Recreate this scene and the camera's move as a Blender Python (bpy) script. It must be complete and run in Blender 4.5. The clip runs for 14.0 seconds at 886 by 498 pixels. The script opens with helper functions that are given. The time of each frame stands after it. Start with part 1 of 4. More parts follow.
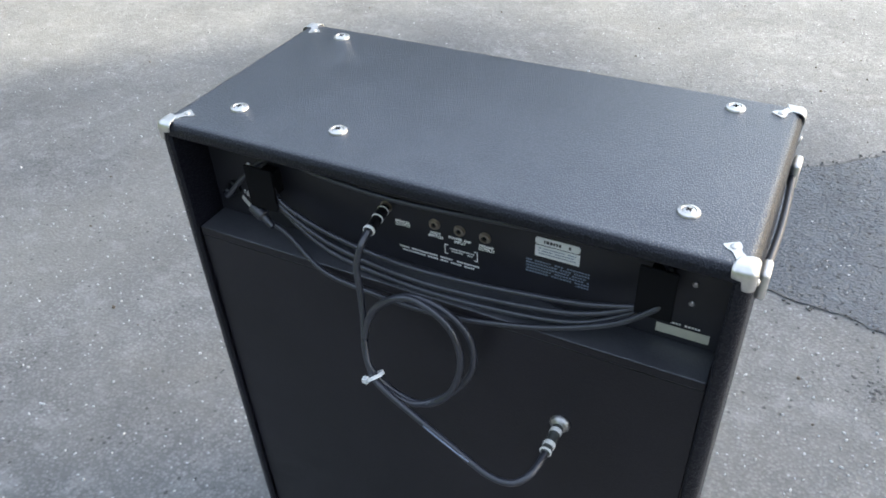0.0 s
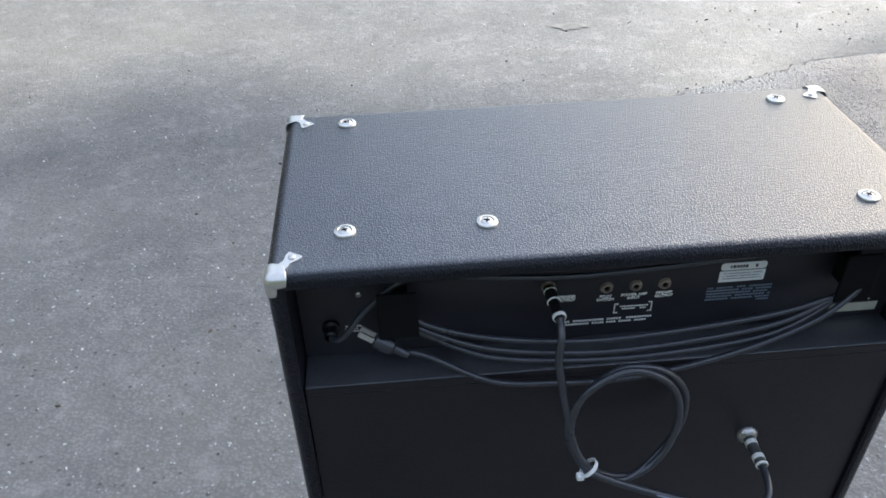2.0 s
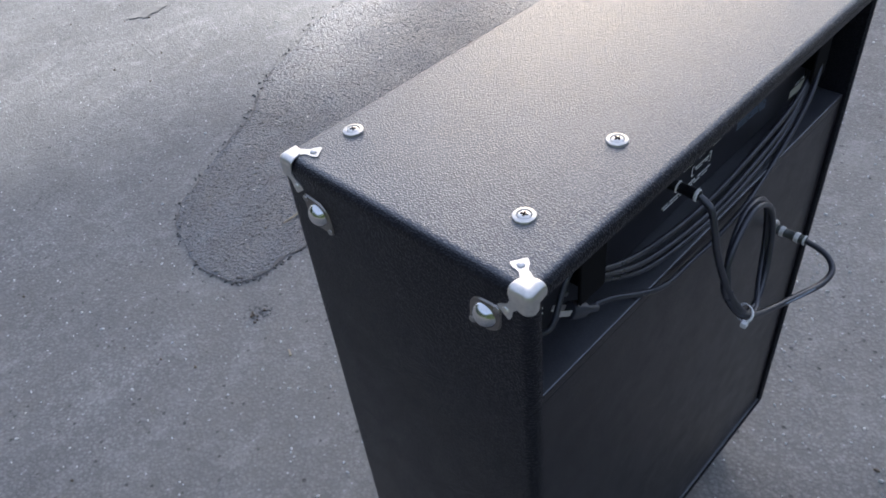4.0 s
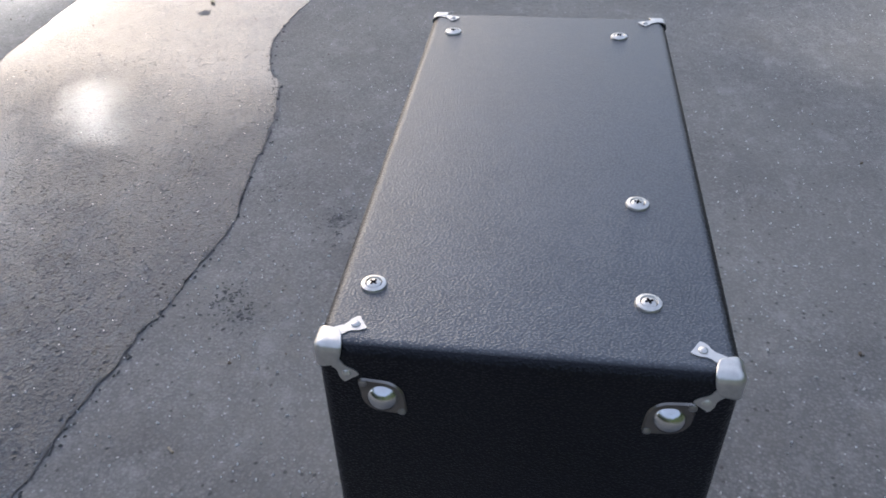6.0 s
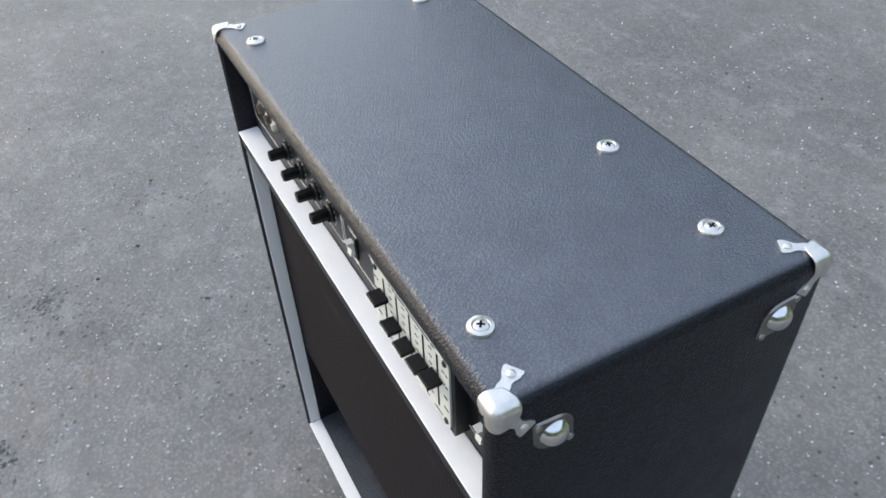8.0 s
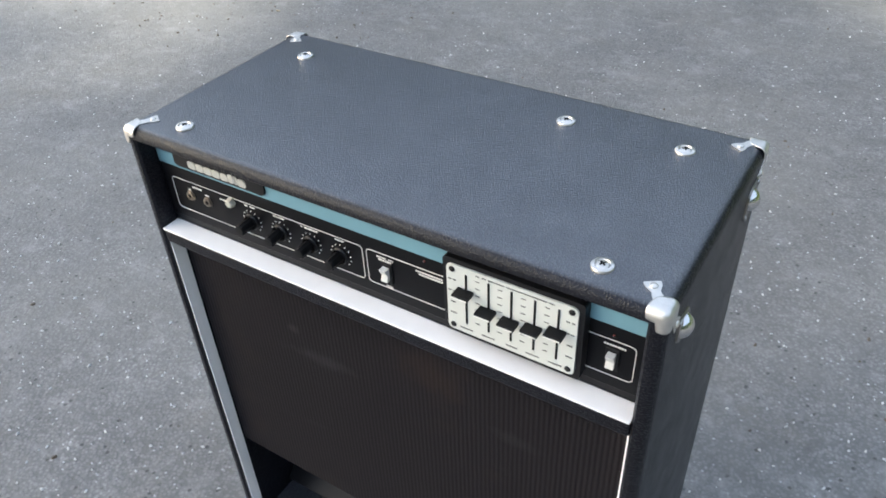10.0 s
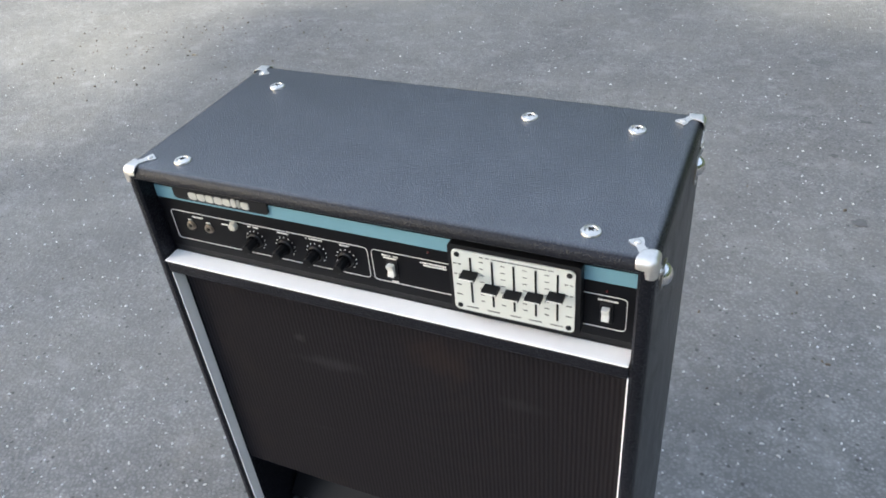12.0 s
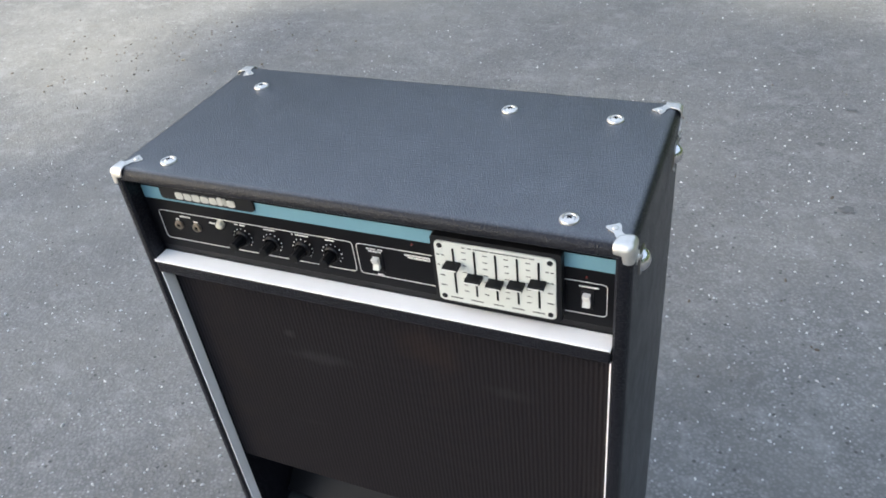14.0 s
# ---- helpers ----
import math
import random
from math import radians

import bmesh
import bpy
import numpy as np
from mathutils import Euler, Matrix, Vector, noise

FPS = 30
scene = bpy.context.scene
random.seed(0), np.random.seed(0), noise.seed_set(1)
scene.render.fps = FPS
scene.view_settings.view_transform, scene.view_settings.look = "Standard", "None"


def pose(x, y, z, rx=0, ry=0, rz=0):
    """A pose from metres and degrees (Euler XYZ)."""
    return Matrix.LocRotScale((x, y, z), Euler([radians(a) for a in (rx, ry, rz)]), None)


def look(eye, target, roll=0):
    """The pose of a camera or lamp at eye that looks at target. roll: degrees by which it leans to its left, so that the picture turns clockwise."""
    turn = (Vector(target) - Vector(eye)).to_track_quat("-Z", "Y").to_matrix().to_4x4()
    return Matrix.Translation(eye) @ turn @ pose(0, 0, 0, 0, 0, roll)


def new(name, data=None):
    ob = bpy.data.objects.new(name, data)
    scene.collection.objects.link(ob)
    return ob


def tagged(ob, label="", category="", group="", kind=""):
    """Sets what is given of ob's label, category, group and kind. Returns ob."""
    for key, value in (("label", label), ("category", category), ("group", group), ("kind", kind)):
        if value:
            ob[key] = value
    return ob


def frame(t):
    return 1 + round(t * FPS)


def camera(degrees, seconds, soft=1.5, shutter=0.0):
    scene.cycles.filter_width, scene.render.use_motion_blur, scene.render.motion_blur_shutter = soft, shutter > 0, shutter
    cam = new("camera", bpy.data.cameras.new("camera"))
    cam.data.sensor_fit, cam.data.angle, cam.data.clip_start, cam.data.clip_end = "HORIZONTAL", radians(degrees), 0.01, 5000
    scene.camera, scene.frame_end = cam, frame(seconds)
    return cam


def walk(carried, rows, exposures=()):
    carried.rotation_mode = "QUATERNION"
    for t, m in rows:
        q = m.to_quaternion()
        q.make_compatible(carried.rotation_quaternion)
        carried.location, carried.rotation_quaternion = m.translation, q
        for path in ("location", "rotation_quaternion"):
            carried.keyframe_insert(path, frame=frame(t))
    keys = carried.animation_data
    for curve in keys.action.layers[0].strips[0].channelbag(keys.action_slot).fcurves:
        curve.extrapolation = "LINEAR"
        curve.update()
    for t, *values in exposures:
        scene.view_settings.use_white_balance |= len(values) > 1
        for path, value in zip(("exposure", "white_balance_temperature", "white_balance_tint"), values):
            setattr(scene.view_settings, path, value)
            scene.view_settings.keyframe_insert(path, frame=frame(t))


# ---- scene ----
cam = camera(59.04, 14.0, 1.75)

PATH = [
    (0, (-0.3521, 0.7472, 1.3783), (0.4030, -0.6299, 0.1500), -2.84),
    (0.5, (-0.2500, 0.8467, 1.3974), (0.3235, -0.6926, 0.1500), -1.58),
    (1, (-0.0984, 0.7839, 1.3741), (0.3148, -0.7624, 0.1500), -5.09),
    (1.5, (0.0512, 0.7130, 1.3843), (0.2967, -0.8894, 0.1500), -3.72),
    (2, (0.2203, 0.7446, 1.3882), (0.0959, -0.8995, 0.1500), -1.34),
    (2.2, (0.2898, 0.7680, 1.3933), (-0.0166, -0.7960, 0.1500), -0.95),
    (4.3, (0.7293, 0.4177, 1.3816), (-0.3608, -0.4997, 0.1500), -4.30),
    (4.5, (0.7609, 0.4038, 1.3892), (-0.4783, -0.4352, 0.1500), -2.00),
    (5, (0.7690, 0.2551, 1.3670), (-0.5700, -0.4983, 0.1500), -3.95),
    (5.5, (0.7194, 0.0994, 1.3640), (-0.6304, -0.4022, 0.1500), -3.70),
    (6, (0.7592, 0.0149, 1.3697), (-0.7812, -0.2188, 0.1500), -1.70),
    (6.5, (0.8467, -0.0889, 1.4003), (-0.5945, -0.0605, 0.1500), -5.35),
    (7, (0.8227, -0.1726, 1.3930), (-0.6911, 0.0976, 0.1500), -0.46),
    (7.5, (0.6989, -0.2622, 1.3808), (-0.6553, 0.1661, 0.1500), -2.73),
    (7.7, (0.6576, -0.2851, 1.3770), (-0.6273, 0.2183, 0.1500), -2.33),
    (9.8, (0.4798, -0.6258, 1.3878), (-0.4593, 0.6320, 0.1500), -4.99),
    (10, (0.4519, -0.6511, 1.3915), (-0.4311, 0.6703, 0.1500), -2.82),
    (10.5, (0.4134, -0.7819, 1.4155), (-0.3546, 0.7844, 0.1500), -4.33),
    (11, (0.4105, -0.8121, 1.4345), (-0.3556, 0.8216, 0.1500), -4.09),
    (11.5, (0.4215, -0.7869, 1.4306), (-0.3274, 0.8051, 0.1500), -5.11),
    (12, (0.4242, -0.7803, 1.4268), (-0.3423, 0.7536, 0.1500), -5.69),
    (12.5, (0.4473, -0.7849, 1.4301), (-0.3222, 0.7639, 0.1500), -7.26),
    (13, (0.4445, -0.7886, 1.4290), (-0.3134, 0.7695, 0.1500), -7.26),
    (13.5, (0.4461, -0.7898, 1.4289), (-0.3165, 0.7724, 0.1500), -7.24),
    (14, (0.4463, -0.7911, 1.4263), (-0.3123, 0.7458, 0.1500), -6.96),
]
# seconds, stops, kelvin, tint
EXPOSURE = [(0, 2.01, 6210, 8), (1, 1.93, 6190, 8), (2, 1.57, 6060, 9), (3.3, 1.22, 5870, 12), (4.4, 1.05, 5720, 15), (5.5, 0.88, 5740, 15),
            (6.5, 0.95, 5970, 13), (7.5, 1.49, 6230, 9), (9, 1.72, 6220, 8), (10, 1.74, 6200, 8), (14, 1.74, 6200, 8)]
walk(cam, [(t, look(e, a, r)) for t, e, a, r in PATH], EXPOSURE)


# ---- world, sun ----
SUN = Vector((-0.735, -0.515, 0.44)).normalized()
world = bpy.data.worlds.new("world")
scene.world = world
world.use_nodes = True
wn = world.node_tree.nodes
sky = wn.new("ShaderNodeTexSky")
sky.sky_type, sky.sun_disc = "NISHITA", False
sky.sun_elevation = math.asin(SUN.z)
sky.sun_rotation = math.atan2(SUN.x, SUN.y)
sky.air_density, sky.dust_density = 1.2, 3.0
wn["Background"].inputs["Strength"].default_value = 0.15
haze = wn.new("ShaderNodeMix")  # thin bright cloud over the clear sky
haze.data_type = "RGBA"
haze.inputs[0].default_value = 0.52
haze.inputs[7].default_value = (3.0, 3.25, 3.75, 1)
world.node_tree.links.new(sky.outputs[0], haze.inputs[6])
world.node_tree.links.new(haze.outputs[2], wn["Background"].inputs["Color"])
sun_data = bpy.data.lights.new("sun", "SUN")
sun_data.energy, sun_data.angle, sun_data.color = 3.35, radians(0.6), (1.0, 0.92, 0.78)
sun = new("sun", sun_data)
sun.matrix_world = look(SUN * 40, (0, 0, 0))


# ---- materials ----
class Nodes:
    """Short hand for building a node material."""

    def __init__(self, name):
        self.mat = bpy.data.materials.new(name)
        self.mat.use_nodes = True
        self.tree = self.mat.node_tree
        self.bsdf = self.tree.nodes["Principled BSDF"]
        self.co = self.tree.nodes.new("ShaderNodeTexCoord").outputs["Object"]

    def add(self, kind, **values):
        node = self.tree.nodes.new(kind)
        for key, value in values.items():
            socket = node.inputs[key.replace("_", " ")]
            if hasattr(value, "is_output"):
                self.tree.links.new(value, socket)
            else:
                socket.default_value = value
        return node

    def noise(self, scale, detail=4.0, rough=0.55, stretch=None):
        co = self.co
        if stretch:
            co = self.add("ShaderNodeMapping", Vector=co, Scale=stretch).outputs[0]
        return self.add("ShaderNodeTexNoise", Vector=co, Scale=scale, Detail=detail, Roughness=rough).outputs["Fac"]

    def voronoi(self, scale, feature="F1"):
        node = self.add("ShaderNodeTexVoronoi", Vector=self.co, Scale=scale)
        node.feature = feature
        return node

    def ramp(self, fac, *stops):
        node = self.add("ShaderNodeValToRGB", Fac=fac)
        el = node.color_ramp.elements
        while len(el) < len(stops):
            el.new(0.5)
        for e, (at, c) in zip(el, stops):
            e.position = at
            e.color = (c, c, c, 1) if isinstance(c, (int, float)) else (*c, 1)
        return node.outputs["Color"]

    def mix(self, fac, a, b, mode="MIX"):
        node = self.tree.nodes.new("ShaderNodeMix")
        node.data_type, node.blend_type = "RGBA", mode
        for index, value in ((0, fac), (6, a), (7, b)):
            if hasattr(value, "is_output"):
                self.tree.links.new(value, node.inputs[index])
            else:
                node.inputs[index].default_value = (*value, 1) if isinstance(value, tuple) else value
        return node.outputs[2]

    def bump(self, height, strength, distance, base=None):
        node = self.add("ShaderNodeBump", Height=height, Strength=strength, Distance=distance)
        if base is not None:
            self.tree.links.new(base, node.inputs["Normal"])
        return node.outputs[0]

    def set(self, **values):
        for key, value in values.items():
            socket = self.bsdf.inputs[key.replace("_", " ")]
            if hasattr(value, "is_output"):
                self.tree.links.new(value, socket)
            else:
                socket.default_value = (*value, 1) if isinstance(value, tuple) else value
        return self


def simple(name, colour, rough, metal=0.0, wear=0.25, scale=60.0, relief=0.0, sheen=0.5):
    n = Nodes(name)
    n.bsdf.inputs["Specular IOR Level"].default_value = sheen
    fac = n.noise(scale, 5)
    broad = n.noise(scale / 9, 3)
    dark = tuple(c * (1 - wear) for c in colour)
    col = n.mix(n.ramp(fac, (0.35, 0), (0.65, 1)), dark, colour)
    col = n.mix(n.ramp(broad, (0.4, 0), (0.6, 0.5)), col, tuple(min(1, c * (1 + wear * 0.4)) for c in colour))
    n.set(Base_Color=col, Roughness=n.ramp(broad, (0.3, max(0.03, rough - 0.08)), (0.7, min(1, rough + 0.08))), Metallic=metal)
    if relief:
        n.set(Normal=n.bump(fac, 0.5, relief))
    return n.mat


def make_vinyl(name, colour=(0.0055, 0.0055, 0.0085), sheen=0.38, grain=1.0):
    """Black leather-grain cabinet covering."""
    n = Nodes(name)
    warp = n.add("ShaderNodeTexNoise", Vector=n.co, Scale=120.0, Detail=2.0)
    off = n.add("ShaderNodeVectorMath")
    off.operation = "MULTIPLY_ADD"
    n.tree.links.new(warp.outputs["Color"], off.inputs[0])
    off.inputs[1].default_value = (0.0007, 0.0007, 0.0007)
    n.tree.links.new(n.co, off.inputs[2])
    stretch = n.add("ShaderNodeMapping", Vector=off.outputs[0], Scale=(1.3, 0.85, 1.0))
    cell = n.add("ShaderNodeTexVoronoi", Vector=stretch.outputs[0], Scale=430.0)
    cell.feature = "F1"
    fine = n.noise(900, 3)
    broad = n.noise(7, 4)
    mottle = n.noise(24, 6, 0.7)
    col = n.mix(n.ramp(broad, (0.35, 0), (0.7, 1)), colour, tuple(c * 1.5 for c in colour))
    # upward faces are painted paler and more specular, standing in for sky sheen
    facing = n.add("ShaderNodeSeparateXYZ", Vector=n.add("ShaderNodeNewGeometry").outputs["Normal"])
    top_sheen = n.mix(n.ramp(facing.outputs[2], (0.80, 0), (1.0, 1)), (0.0, 0.0, 0.0), n.ramp(mottle, (0.30, 0.36), (0.75, 0.52)))
    col = n.mix(top_sheen, col, (0.076, 0.080, 0.091))
    pebble = n.ramp(cell.outputs["Distance"], (0.05, 1.0), (0.65, 0.0))
    b = n.bump(pebble, 1.0, 0.00043 * grain)
    b = n.bump(fine, 0.25, 0.0002, b)
    n.set(Specular_Tint=(0.92, 0.96, 1.0))
    n.set(Base_Color=col, Normal=b, Roughness=n.ramp(mottle, (0.35, 0.28), (0.75, 0.40)), Specular_IOR_Level=n.mix(1.0, n.mix(top_sheen, (sheen, sheen, sheen), (3.9, 3.9, 3.9)), n.ramp(pebble, (0.1, 1.0 - 0.35 * grain), (0.8, 1.0)), "MULTIPLY"))
    return n.mat


def make_asphalt(name, stone, binder, cells, gloss, relief, rare=0.85, wash=(0.250, 0.240, 0.215), pits=0.0, shine=0.38, damp=None):
    """Weathered asphalt: fine stones in binder, sparse pale stones and pits, stains at metre scale."""
    n = Nodes(name)
    v = n.voronoi(cells)
    big = n.voronoi(cells * 0.62)
    holes = n.voronoi(cells * 0.50)
    tone = n.add("ShaderNodeSeparateColor", Color=v.outputs["Color"])
    pick = n.add("ShaderNodeSeparateColor", Color=big.outputs["Color"])
    sunk = n.add("ShaderNodeSeparateColor", Color=holes.outputs["Color"])
    fine = n.noise(420, 4, 0.7)
    broad = n.noise(0.9, 5, 0.6)
    mid = n.noise(6.5, 5, 0.65)
    grain = n.mix(n.ramp(tone.outputs[0], (0.0, 0), (0.6, 0.4), (0.95, 0.8)), tuple(c * 0.74 for c in stone), stone)
    shown = n.ramp(v.outputs["Distance"], (0.30, 1), (0.62, 0))
    col = n.mix(shown, binder, grain)
    col = n.mix(0.40, col, n.ramp(fine, (0.3, 0.55), (0.7, 1.30)), "MULTIPLY")
    col = n.mix(0.75, col, n.ramp(n.noise(30, 5, 0.75), (0.30, 0.70), (0.70, 1.24)), "MULTIPLY")
    col = n.mix(0.9, col, n.ramp(n.noise(2.6, 6, 0.7), (0.34, 0.76), (0.64, 1.18)), "MULTIPLY")
    col = n.mix(n.ramp(n.noise(11, 6, 0.75), (0.58, 0), (0.72, 0.55)), col, tuple(c * 0.66 for c in binder))
    col = n.mix(n.ramp(n.noise(3.4, 5, 0.7, (1.0, 1.4, 1.0)), (0.56, 0), (0.72, 0.45)), col, (binder[0] * 1.06, binder[1] * 0.98, binder[2] * 0.87))
    col = n.mix(n.ramp(mid, (0.34, 0.45), (0.60, 0)), col, tuple(c * 0.8 for c in binder))
    col = n.mix(n.ramp(broad, (0.42, 0), (0.66, 0.45)), col, wash)
    col = n.mix(n.ramp(n.noise(8.5, 6, 0.72, (1.0, 1.25, 1.0)), (0.53, 0), (0.66, 0.42)), col, tuple(c * 1.12 for c in stone))
    # a few pale stones, each its own size, and small dark pits
    proud = n.mix(1.0, n.ramp(pick.outputs[1], (rare, 0), (rare + 0.05, 1)), n.ramp(n.mix(0.3, big.outputs["Distance"], fine), (0.22, 1), (0.36, 0)), "MULTIPLY")
    proud = n.mix(1.0, proud, n.ramp(n.noise(190, 3, 0.7), (0.42, 0.1), (0.60, 1)), "MULTIPLY")
    col = n.mix(proud, col, (0.55, 0.56, 0.57))
    pit = n.mix(1.0, n.ramp(sunk.outputs[0], (0.90, 0), (0.92, 1)), n.ramp(n.mix(0.25, holes.outputs["Distance"], fine), (0.24, 0.85), (0.38, 0)), "MULTIPLY")
    col = n.mix(pit, col, tuple(c * 0.45 for c in binder))
    hgt = n.mix(0.45, n.ramp(v.outputs["Distance"], (0.0, 1), (0.75, 0)), fine)
    b = n.bump(hgt, 0.7, relief)
    b = n.bump(n.mix(0.5, proud, n.mix(pit, (1.0, 1.0, 1.0), (0.0, 0.0, 0.0))), 0.8, relief * 1.4, b)
    if pits:
        rough = n.voronoi(46.0)
        some = n.add("ShaderNodeSeparateColor", Color=rough.outputs["Color"])
        hole = n.mix(1.0, n.ramp(n.mix(0.45, rough.outputs["Distance"], n.noise(110, 3, 0.7)), (0.31, 1), (0.40, 0)), n.ramp(some.outputs[1], (0.60, 0), (0.76, 1)), "MULTIPLY")
        hole = n.mix(1.0, hole, n.ramp(n.noise(4, 4, 0.6), (0.38, 0.25), (0.58, 1)), "MULTIPLY")
        col = n.mix(n.mix(hole, (0.0, 0.0, 0.0), (pits, pits, pits)), col, tuple(c * 0.4 for c in binder))
        b = n.bump(n.mix(hole, (1.0, 1.0, 1.0), (0.0, 0.0, 0.0)), 0.9, 0.007, b)
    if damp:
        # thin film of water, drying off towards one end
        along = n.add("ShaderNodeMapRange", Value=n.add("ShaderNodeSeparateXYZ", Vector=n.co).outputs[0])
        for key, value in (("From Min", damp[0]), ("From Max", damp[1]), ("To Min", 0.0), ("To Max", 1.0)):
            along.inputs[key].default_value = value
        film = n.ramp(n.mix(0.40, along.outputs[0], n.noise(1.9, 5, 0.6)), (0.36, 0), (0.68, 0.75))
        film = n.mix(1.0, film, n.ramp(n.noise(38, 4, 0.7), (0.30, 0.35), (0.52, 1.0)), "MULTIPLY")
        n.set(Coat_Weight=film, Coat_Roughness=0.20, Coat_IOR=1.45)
    n.set(Base_Color=col, Normal=b, Roughness=n.mix(proud, n.ramp(mid, (0.3, gloss - 0.06), (0.7, gloss + 0.10)), (0.3, 0.3, 0.3)), Specular_IOR_Level=shine)
    return n.mat


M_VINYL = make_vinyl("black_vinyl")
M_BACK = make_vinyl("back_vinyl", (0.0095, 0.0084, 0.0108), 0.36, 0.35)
M_ASPHALT = make_asphalt("asphalt", (0.268, 0.265, 0.256), (0.154, 0.152, 0.147), 120.0, 0.64, 0.0030)
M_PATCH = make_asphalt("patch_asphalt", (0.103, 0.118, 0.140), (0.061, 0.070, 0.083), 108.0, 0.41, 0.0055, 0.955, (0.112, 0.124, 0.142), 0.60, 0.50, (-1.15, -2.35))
M_CRACK = simple("tar_seam", (0.100, 0.099, 0.098), 0.85, 0, 0.4, 90, 0.0003)
M_NICKEL = simple("nickel", (0.70, 0.675, 0.635), 0.38, 0.88, 0.14, 180, 0.0003)
M_CHROME = simple("chrome", (0.66, 0.66, 0.66), 0.19, 1.0, 0.10, 90)
M_STEEL = simple("dull_steel", (0.42, 0.41, 0.40), 0.36, 1.0, 0.25, 150)
M_AGED = simple("aged_chrome", (0.27, 0.25, 0.23), 0.30, 1.0, 0.3, 70)
M_BRASS = simple("brass", (0.36, 0.32, 0.27), 0.36, 1.0, 0.2, 200)
M_TIN = simple("tinned_metal", (0.62, 0.60, 0.56), 0.42, 0.6, 0.15, 200)
M_GREYPLUG = simple("grey_plug_metal", (0.10, 0.105, 0.10), 0.38, 0.5, 0.3, 160)
M_BAND = simple("bright_plating", (0.80, 0.79, 0.76), 0.35, 0.2, 0.15, 200)
M_WHITE = simple("white_trim", (0.93, 0.915, 0.91), 0.50, 0, 0.04, 40, sheen=0.3)
M_PANEL = simple("black_panel", (0.0046, 0.0046, 0.0062), 0.38, 0, 0.2, 30, sheen=0.16)
M_REAR = simple("rear_panel_paint", (0.017, 0.0165, 0.022), 0.45, 0, 0.25, 30, sheen=0.4)
M_CAP = simple("matt_black_plastic", (0.0055, 0.0055, 0.0065), 0.5, 0, 0.3, 90, sheen=0.18)
M_BLACK = simple("black_plastic", (0.008, 0.008, 0.0095), 0.42, 0, 0.25, 80, sheen=0.28)
M_RUBBER = simple("black_rubber", (0.027, 0.029, 0.039), 0.34, 0, 0.25, 140, sheen=0.7)
M_HOLE = simple("dark_socket", (0.005, 0.005, 0.006), 0.8, 0, 0.2, 60, sheen=0.12)
M_BLUE = simple("turquoise_stripe", (0.160, 0.315, 0.385), 0.35, 0, 0.08, 50)
M_INK = simple("cream_ink", (0.86, 0.85, 0.80), 0.5, 0, 0.15, 300)
M_LOGO = simple("cream_logo", (0.52, 0.51, 0.47), 0.45, 0, 0.15, 200)
M_BLUEINK = simple("grey_blue_ink", (0.20, 0.24, 0.31), 0.5, 0, 0.3, 500)
M_DARKINK = simple("dark_ink", (0.04, 0.04, 0.045), 0.5, 0, 0.2, 300)
M_PLATE = simple("white_faceplate", (0.60, 0.62, 0.585), 0.33, 0, 0.05, 35)
M_STICKER = simple("cream_sticker", (0.52, 0.50, 0.42), 0.5, 0, 0.2, 70)
M_ROCKER = simple("white_rocker", (0.66, 0.655, 0.62), 0.3, 0, 0.06, 60)
M_TIE = simple("white_nylon", (0.72, 0.72, 0.72), 0.4, 0, 0.08, 60)
M_RED = simple("red_lens", (0.07, 0.010, 0.010), 0.2, 0, 0.1, 60)
M_LEAF = simple("tree_leaf", (0.07, 0.11, 0.03), 0.5, 0, 0.4, 8)
M_BARK = simple("bark", (0.13, 0.10, 0.075), 0.9, 0, 0.5, 14, 0.01)
M_LITTER = simple("dry_litter", (0.150, 0.120, 0.092), 0.8, 0, 0.6, 6)
M_WORN = simple("worn_asphalt", (0.112, 0.111, 0.109), 0.8, 0, 0.5, 90)
M_STONE = simple("pale_stone", (0.62, 0.62, 0.61), 0.55, 0, 0.35, 5)
M_TWIG = simple("dry_twig", (0.36, 0.31, 0.23), 0.75, 0, 0.3, 120)
M_SOIL = simple("lawn_soil", (0.055, 0.080, 0.022), 0.95, 0, 0.6, 22, 0.01)
M_GRASS = simple("grass", (0.085, 0.150, 0.030), 0.55, 0, 0.5, 9)
M_OIL = simple("oil_spot", (0.125, 0.124, 0.122), 0.8, 0, 0.3, 70)
M_OLDOIL = simple("old_oil", (0.165, 0.161, 0.153), 0.75, 0, 0.35, 40)
M_SMEAR = simple("faded_oil", (0.208, 0.204, 0.194), 0.75, 0, 0.35, 40)


